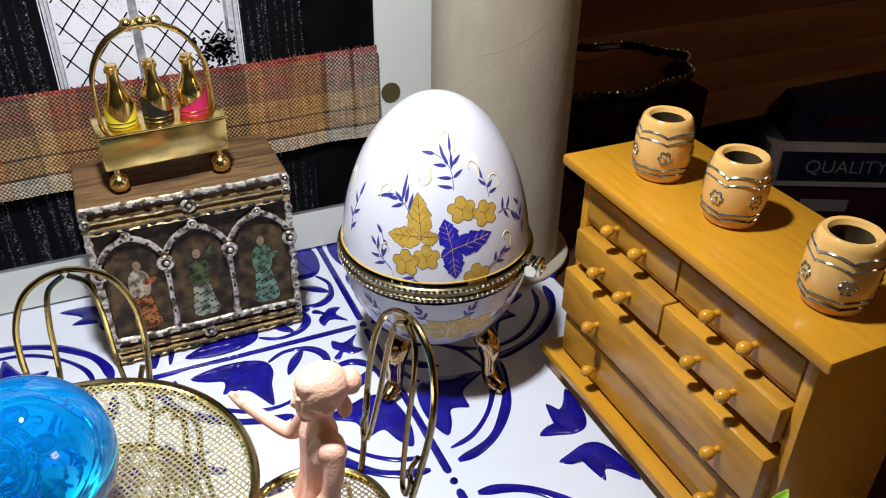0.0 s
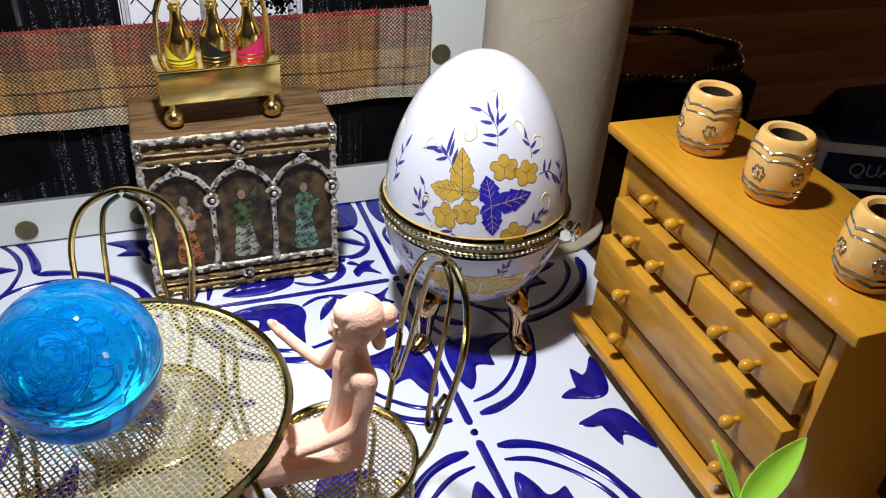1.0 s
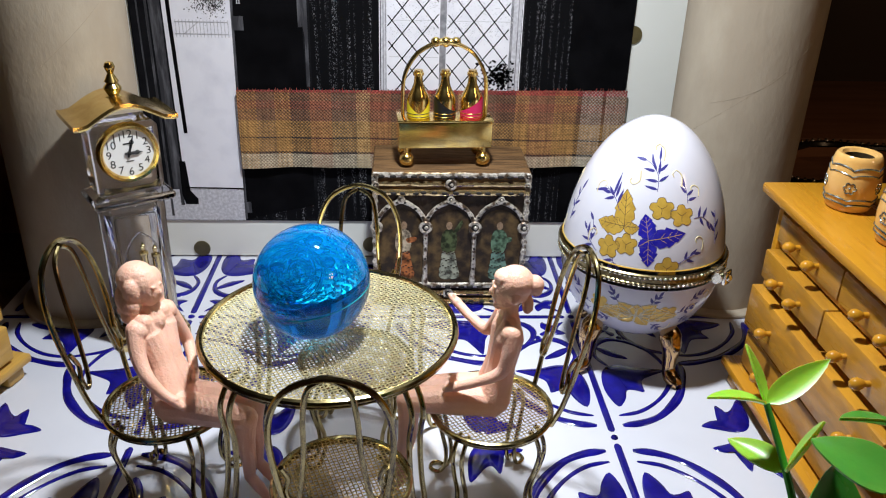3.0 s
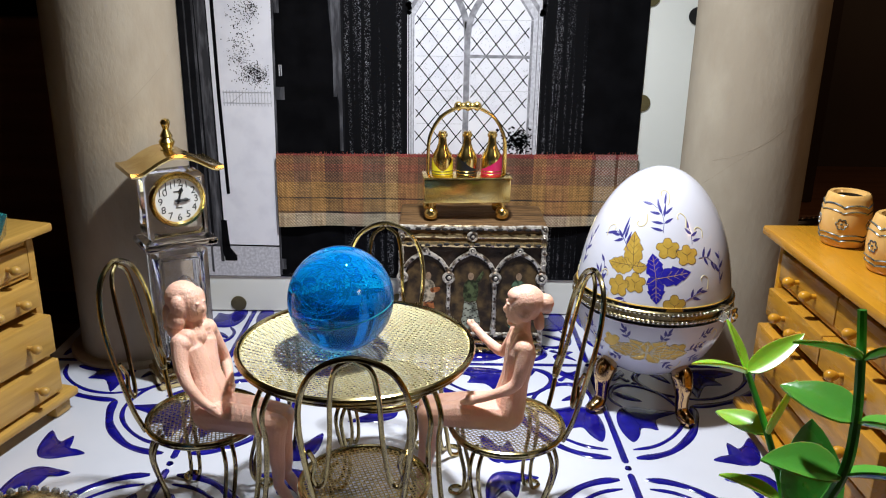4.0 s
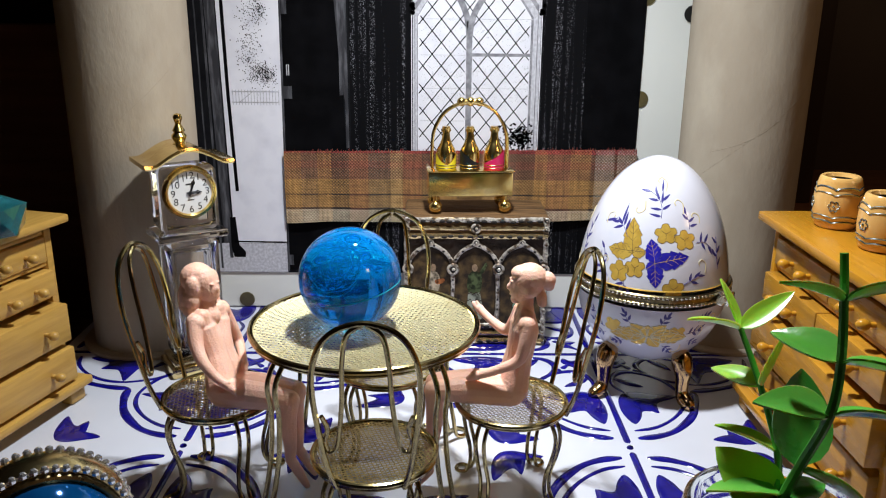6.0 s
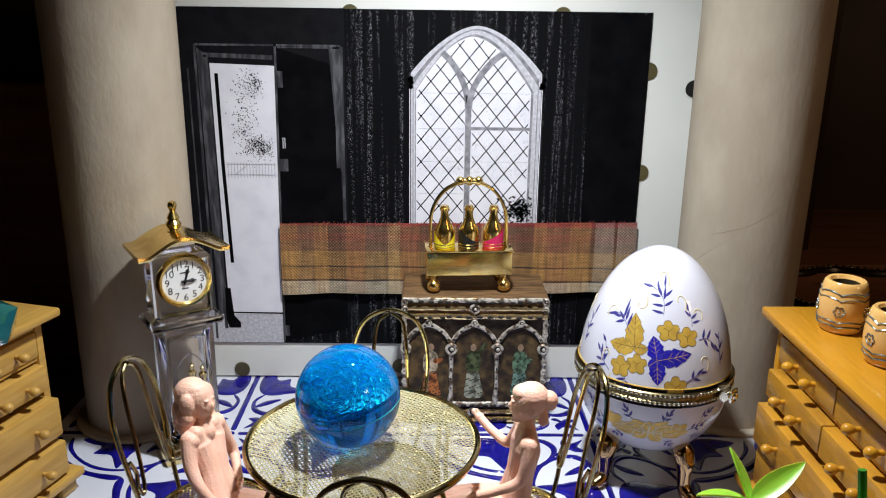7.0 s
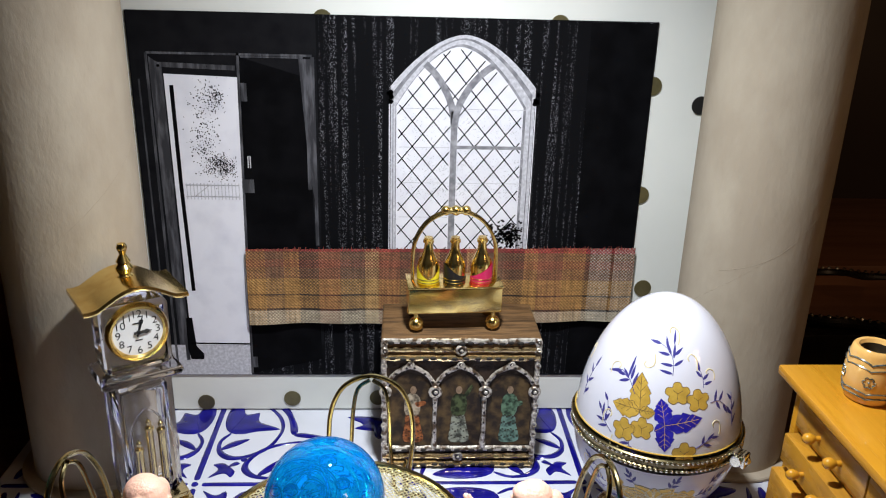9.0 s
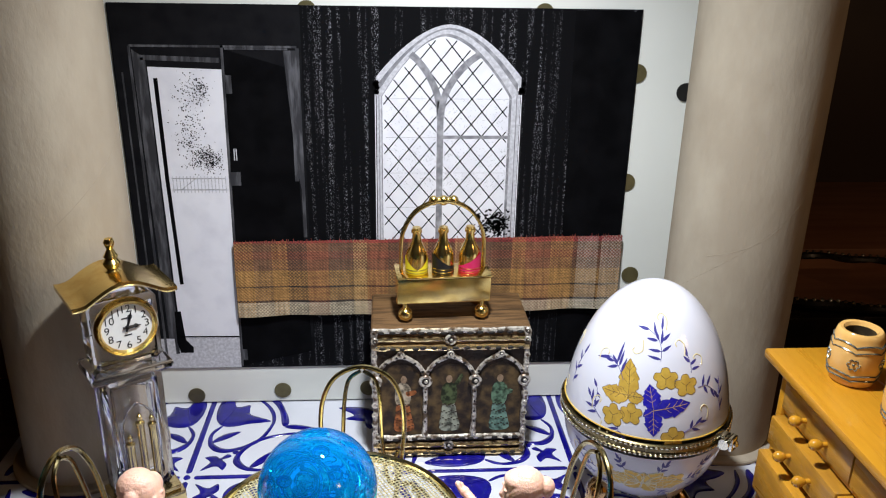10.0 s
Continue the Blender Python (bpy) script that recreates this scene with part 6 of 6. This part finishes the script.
outer_p = [(0, 0.0), (0.0225, 0.0), (0.0245, 0.002), (0.0248, 0.008), (0.0248, 0.036), (0.0240, 0.0415), (0.0222, 0.0450), (0.0218, 0.0470), (0.0225, 0.0482), (0.0225, 0.0498), (0.0218, 0.0510), (0.0218, 0.0528), (0.0225, 0.0542), (0.0225, 0.0556), (0.0218, 0.0568), (0.0218, 0.0580), (0.0232, 0.0592), (0.0240, 0.0612), (0.0234, 0.0632), (0.0216, 0.0640), (0.0202, 0.0632)]
inner_p = [(0.0203, 0.0615), (0.0204, 0.046), (0.0228, 0.040), (0.0234, 0.034), (0.0234, 0.007), (0.0200, 0.004), (0, 0.004)]
part("glass", lathe(blank(), outer_p + inner_p, 72), JAR_GLASS, jar)
for k, (a0, z) in enumerate(((-118, 0.030), (-100, 0.026), (-135, 0.024), (-82, 0.031), (-150, 0.031))):
    bm = blank()
    o = leaf_outline((-0.006, -0.003), (0.006, 0.004), 0.0062, 8)
    star(bm, o, (0, 0), [(1, 0), (0.5, 0)], lambda u, v, h, a0=a0, z=z: (0.02495 * math.cos(math.radians(a0) + u / 0.0249), 0.02495 * math.sin(math.radians(a0) + u / 0.0249), z + v))
    part("printed_leaf", bm, LEAF_YOUNG, jar, "printed lime leaf")

plant = thing("plastic_plant", "green plastic plant sprays with paired glossy leaves in the jar", "plant", pose(0, 0, 0))


def leaf_mesh(length, width, curl, fold=0.34):
    """A glossy leaf along +x with a midrib and a drooping tip."""
    bm, n = blank(), 10
    rows = []
    for i in range(n + 1):
        t = i / n
        w = width / 2 * (math.sin(math.pi * min(1, t ** 0.75 * 0.97 + 0.02)) ** 0.8 if 0 < i < n else 0.03)
        z = -curl * length * t * t
        row = []
        for s in (-1, -0.5, 0, 0.5, 1):
            row.append(bm.verts.new((length * t, s * w, z + fold * (0.35 * abs(s) + 0.65 * s * s) * w)))
        rows.append(row)
    for a, b in zip(rows, rows[1:]):
        for j in range(4):
            bm.faces.new((a[j], a[j + 1], b[j + 1], b[j]))
    geo = bmesh.ops.extrude_face_region(bm, geom=list(bm.faces))
    for v in geo["geom"]:
        if isinstance(v, bmesh.types.BMVert):
            v.co.z -= 0.00045
    return bm


def leaf_at(stem, base, tip, width, material, curl=0.15, roll=0.0):
    base, tip = Vector(base), Vector(tip)
    d = tip - base
    m = Matrix.Translation(base) @ d.to_track_quat("X", "Z").to_matrix().to_4x4() @ Matrix.Rotation(roll, 4, "X")
    bm = leaf_mesh(d.length, width * 0.88, curl)
    bmesh.ops.transform(bm, matrix=m, verts=bm.verts)
    return part("leaf", bm, material, stem)


def stem_of(pts, r):
    p = spline(pts, 6)
    return part("stem", sweep(blank(), p, [r * (1.15 - 0.5 * i / len(p)) for i in range(len(p))], 8), STEM, plant)


N1, N2, N3 = (0.0702, 0.0508, 0.0961), (0.0733, 0.0434, 0.0852), (0.0756, 0.0357, 0.0730)
s1 = stem_of([(0.0725, 0.0250, 0.010), (0.0732, 0.0270, 0.045), (0.0744, 0.0306, 0.0645), N3, N2, N1], 0.0010)
for base, tip, w, c, r, m in ((N1, (0.0668, 0.0572, 0.1060), 0.0046, 0.0, 0.4, LEAF_YOUNG), (N1, (0.0577, 0.0494, 0.1012), 0.0060, 0.16, 0.3, LEAF_YOUNG), (N1, (0.0836, 0.0555, 0.1030), 0.0058, -0.06, 0.5, LEAF_YOUNG),
                              (N2, (0.0655, 0.0540, 0.0862), 0.0068, 0.14, -0.3, LEAF_YOUNG), (N2, (0.0768, 0.0395, 0.0995), 0.0072, -0.08, 0.2, LEAF_YOUNG), (N3, (0.0640, 0.0410, 0.0785), 0.0078, 0.14, 0.2, LEAF_MID)):
    leaf_at(s1, base, tip, w, m, c, r)
SE, SD, SC, SB, SA = (0.0746, 0.0290, 0.0625), (0.0762, 0.0264, 0.0747), (0.0776, 0.0204, 0.0906), (0.0770, 0.0186, 0.1027), (0.0752, 0.0178, 0.1155)
s2 = stem_of([(0.0725, 0.0235, 0.008), (0.0732, 0.0262, 0.045), SE, SD, SC, SB, SA, (0.0746, 0.0192, 0.1242)], 0.0012)
for base, tip, w, c, r, m in ((SA, (0.0622, 0.0160, 0.1215), 0.0066, 0.12, 0.4, LEAF), (SA, (0.0880, 0.0140, 0.1215), 0.0088, 0.10, -0.5, LEAF), (SB, (0.0680, 0.0295, 0.1062), 0.0110, 0.16, -0.2, LEAF), (SB, (0.0895, 0.0110, 0.1040), 0.0112, 0.10, -0.3, LEAF),
                              (SC, (0.0640, 0.0236, 0.0935), 0.0112, 0.16, -0.2, LEAF), (SC, (0.0930, 0.0165, 0.0925), 0.0104, 0.10, -0.4, LEAF), (SD, (0.0910, 0.0208, 0.0695), 0.0118, 0.12, -0.5, LEAF), (SD, (0.0797, 0.0392, 0.0912), 0.0140, -0.05, 0.1, LEAF_DEEP),
                              (SE, (0.0628, 0.0368, 0.0735), 0.0140, 0.08, -0.8, LEAF_MID), ((0.0744, 0.0285, 0.0670), (0.0588, 0.0300, 0.0690), 0.0105, 0.12, 0.2, LEAF), ((0.0746, 0.0285, 0.0660), (0.0850, 0.0310, 0.0685), 0.0080, 0.10, 0.3, LEAF_DEEP)):
    leaf_at(s2, base, tip, w, m, c, r)
rl = random.Random(21)
for k in range(30):
    a, z = rl.uniform(0, 6.28), 0.008 + 0.0017 * k
    q = Vector((0.0722, 0.0240, z))
    leaf_at(s2, q, q + Vector((0.0115 * math.cos(a), 0.0115 * math.sin(a), rl.uniform(-0.001, 0.004))), rl.uniform(0.007, 0.0095), LEAF_DEEP, 0.1, rl.uniform(-0.6, 0.6))

# ---- enamel globe in a jewelled ring ----
globe = thing("jewelled_globe", "blue enamel globe set in a gold ring with rhinestones", "ornament", pose(-0.0966, 0.0480, 0.0) @ Matrix.Diagonal((0.95, 0.95, 1.0, 1)))
GM = pose(0, 0, 0.0390, 0, 0, 125)
part("sphere", ball(blank(), 0, 0, 0.0390, 0.0198, 56, 36), GLOBE, globe)
for th, ph, rr in ((-42, 14, 0.0022), (-36, 4, 0.0020), (-50, -26, 0.0045), (-100, -20, 0.0040), (-75, 30, 0.0030), (-110, 20, 0.0035)):
    o = [(rr * (1 + 0.35 * math.sin(3 * a + th)) * math.cos(a), rr * (0.8 + 0.3 * math.cos(2 * a + ph)) * math.sin(a)) for a in (k * math.pi / 8 for k in range(16))]
    land = blank()
    star(land, o, (0, 0), [(1, 0), (0.6, 0), (0.3, 0)], lambda u, v, h, th=th, ph=ph: (0.01995 * math.cos(math.radians(th) + u / 0.0198) * math.cos(math.radians(ph) + v / 0.0198), 0.01995 * math.sin(math.radians(th) + u / 0.0198) * math.cos(math.radians(ph) + v / 0.0198), 0.0390 + 0.01995 * math.sin(math.radians(ph) + v / 0.0198)))
    part("gold_land", land, PALE_GOLD, globe, "small raised gold land shapes")
hoop = lathe(blank(), [(0.0201, -0.0045), (0.0226, -0.0048), (0.0236, -0.0020), (0.0236, 0.0020), (0.0226, 0.0048), (0.0201, 0.0045), (0.0201, -0.0045)], 72, GM @ pose(0, 0, 0, 0, 90, 0))
hoop_ob = part("ring", hoop, PALE_GOLD, globe, "wide gold ring")
dk = ring(blank(), 0.0199, -0.0048, 0.0011, 72, 8)
bmesh.ops.transform(dk, matrix=GM @ pose(0, 0, 0, 0, 90, 0), verts=dk.verts)
part("inner_rim", dk, BAND, globe, "dark brass inner rim")
for k in range(56):
    a = 2 * math.pi * k / 56
    for xo, ro in ((-0.0046, 0.0222), (0.0040, 0.0232)):
        b2 = a
        p = GM @ Vector((xo, ro * math.cos(b2), ro * math.sin(b2)))
        part("rhinestone", ball(blank(), p.x, p.y, p.z, 0.00112, 7, 5), RHINE, hoop_ob, smooth=False)
part("stand", lathe(blank(), [(0, 0.0002), (0.0150, 0.0002), (0.0155, 0.0020), (0.0110, 0.0040), (0.0050, 0.0075), (0.0042, 0.0120), (0.0060, 0.0162), (0, 0.0170)], 40), PALE_GOLD, globe, "turned gold stand")

# ---- shaded things behind, to the right ----
blackbox = solid("storage_box", box(blank(), 0.235, 0.385, 0.408, 0.496, -0.75, -0.0045, 0.002), LACQUER, "black storage box under the beaded tray", "box")
tray = thing("beaded_tray", "black oval tray with a beaded openwork rim, lying in shade", "tray", pose(0.318, 0.452, -0.0044))
part("plate", lathe(blank(), [(0, 0.0), (0.062, 0.0), (0.072, 0.006), (0.070, 0.0068), (0.060, 0.0016), (0, 0.0016)], 64, None, 0.62), SHELF_WOOD, tray, "reddish wooden plate")
rimb, beads = blank(), blank()
for k in range(90):
    a = 2 * math.pi * k / 90
    w = 1 + 0.05 * math.cos(8 * a)
    ball(beads, 0.0755 * w * math.cos(a), 0.047 * w * math.sin(a), 0.0105, 0.0016, 8, 6)
sweep(rimb, [(0.074 * (1 + 0.05 * math.cos(8 * a)) * math.cos(a), 0.046 * (1 + 0.05 * math.cos(8 * a)) * math.sin(a), 0.0075) for a in (2 * math.pi * k / 96 for k in range(96))], 0.0032, 8, True)
rim_ob = part("openwork_rim", rimb, LACQUER, tray)
tagged(part("beading", beads, BEAD, rim_ob), kind="stuff")


def words(txt, size, m, material, parent, name="lettering"):
    cu = bpy.data.curves.new(name, "FONT")
    cu.body, cu.size, cu.align_y = txt, size, "CENTER"
    tmp = new(name, cu)
    me = bpy.data.meshes.new_from_object(tmp.evaluated_get(bpy.context.evaluated_depsgraph_get()))
    bpy.data.objects.remove(tmp)
    me.transform(m)
    bm = blank()
    bm.from_mesh(me)
    return part(name, bm, material, parent, smooth=False)


gx, gy = 0.535, 0.478
for z0, z1, m, dx in ((-0.1875, -0.146, BOX_PURPLE, 0.012), (-0.1455, -0.104, BOX_WHITE, 0.0), (-0.1035, -0.063, BOX_NAVY, 0.016)):
    game = thing("game_box", "flat cardboard puzzle box stacked on the lower shelf", "box", pose(gx + dx, gy, 0, 0, 0, -25), "stacked game boxes")
    part("carton", box(blank(), 0, 0.30, 0, 0.12, z0, z1, 0.0015), m, game)
    zc = (z0 + z1) / 2
    if m is BOX_WHITE:
        part("spine_label", box(blank(), 0.012, 0.288, -0.0012, -0.0004, z0 + 0.007, z1 - 0.006), BOX_NAVY, game, "navy spine label", smooth=False)
        words("QUALITY GIANT P", 0.018, pose(0.034, -0.0016, zc, 90), BOX_TEXT, game)
    else:
        for k, w in enumerate((0.045, 0.05, 0.03)):
            part("print_bar", box(blank(), 0.03 + k * 0.09, 0.03 + k * 0.09 + w, -0.0012, -0.0004, zc - 0.006, zc + 0.006), BOX_TEXT if m is BOX_PURPLE else BOX_PURPLE, game, smooth=False)
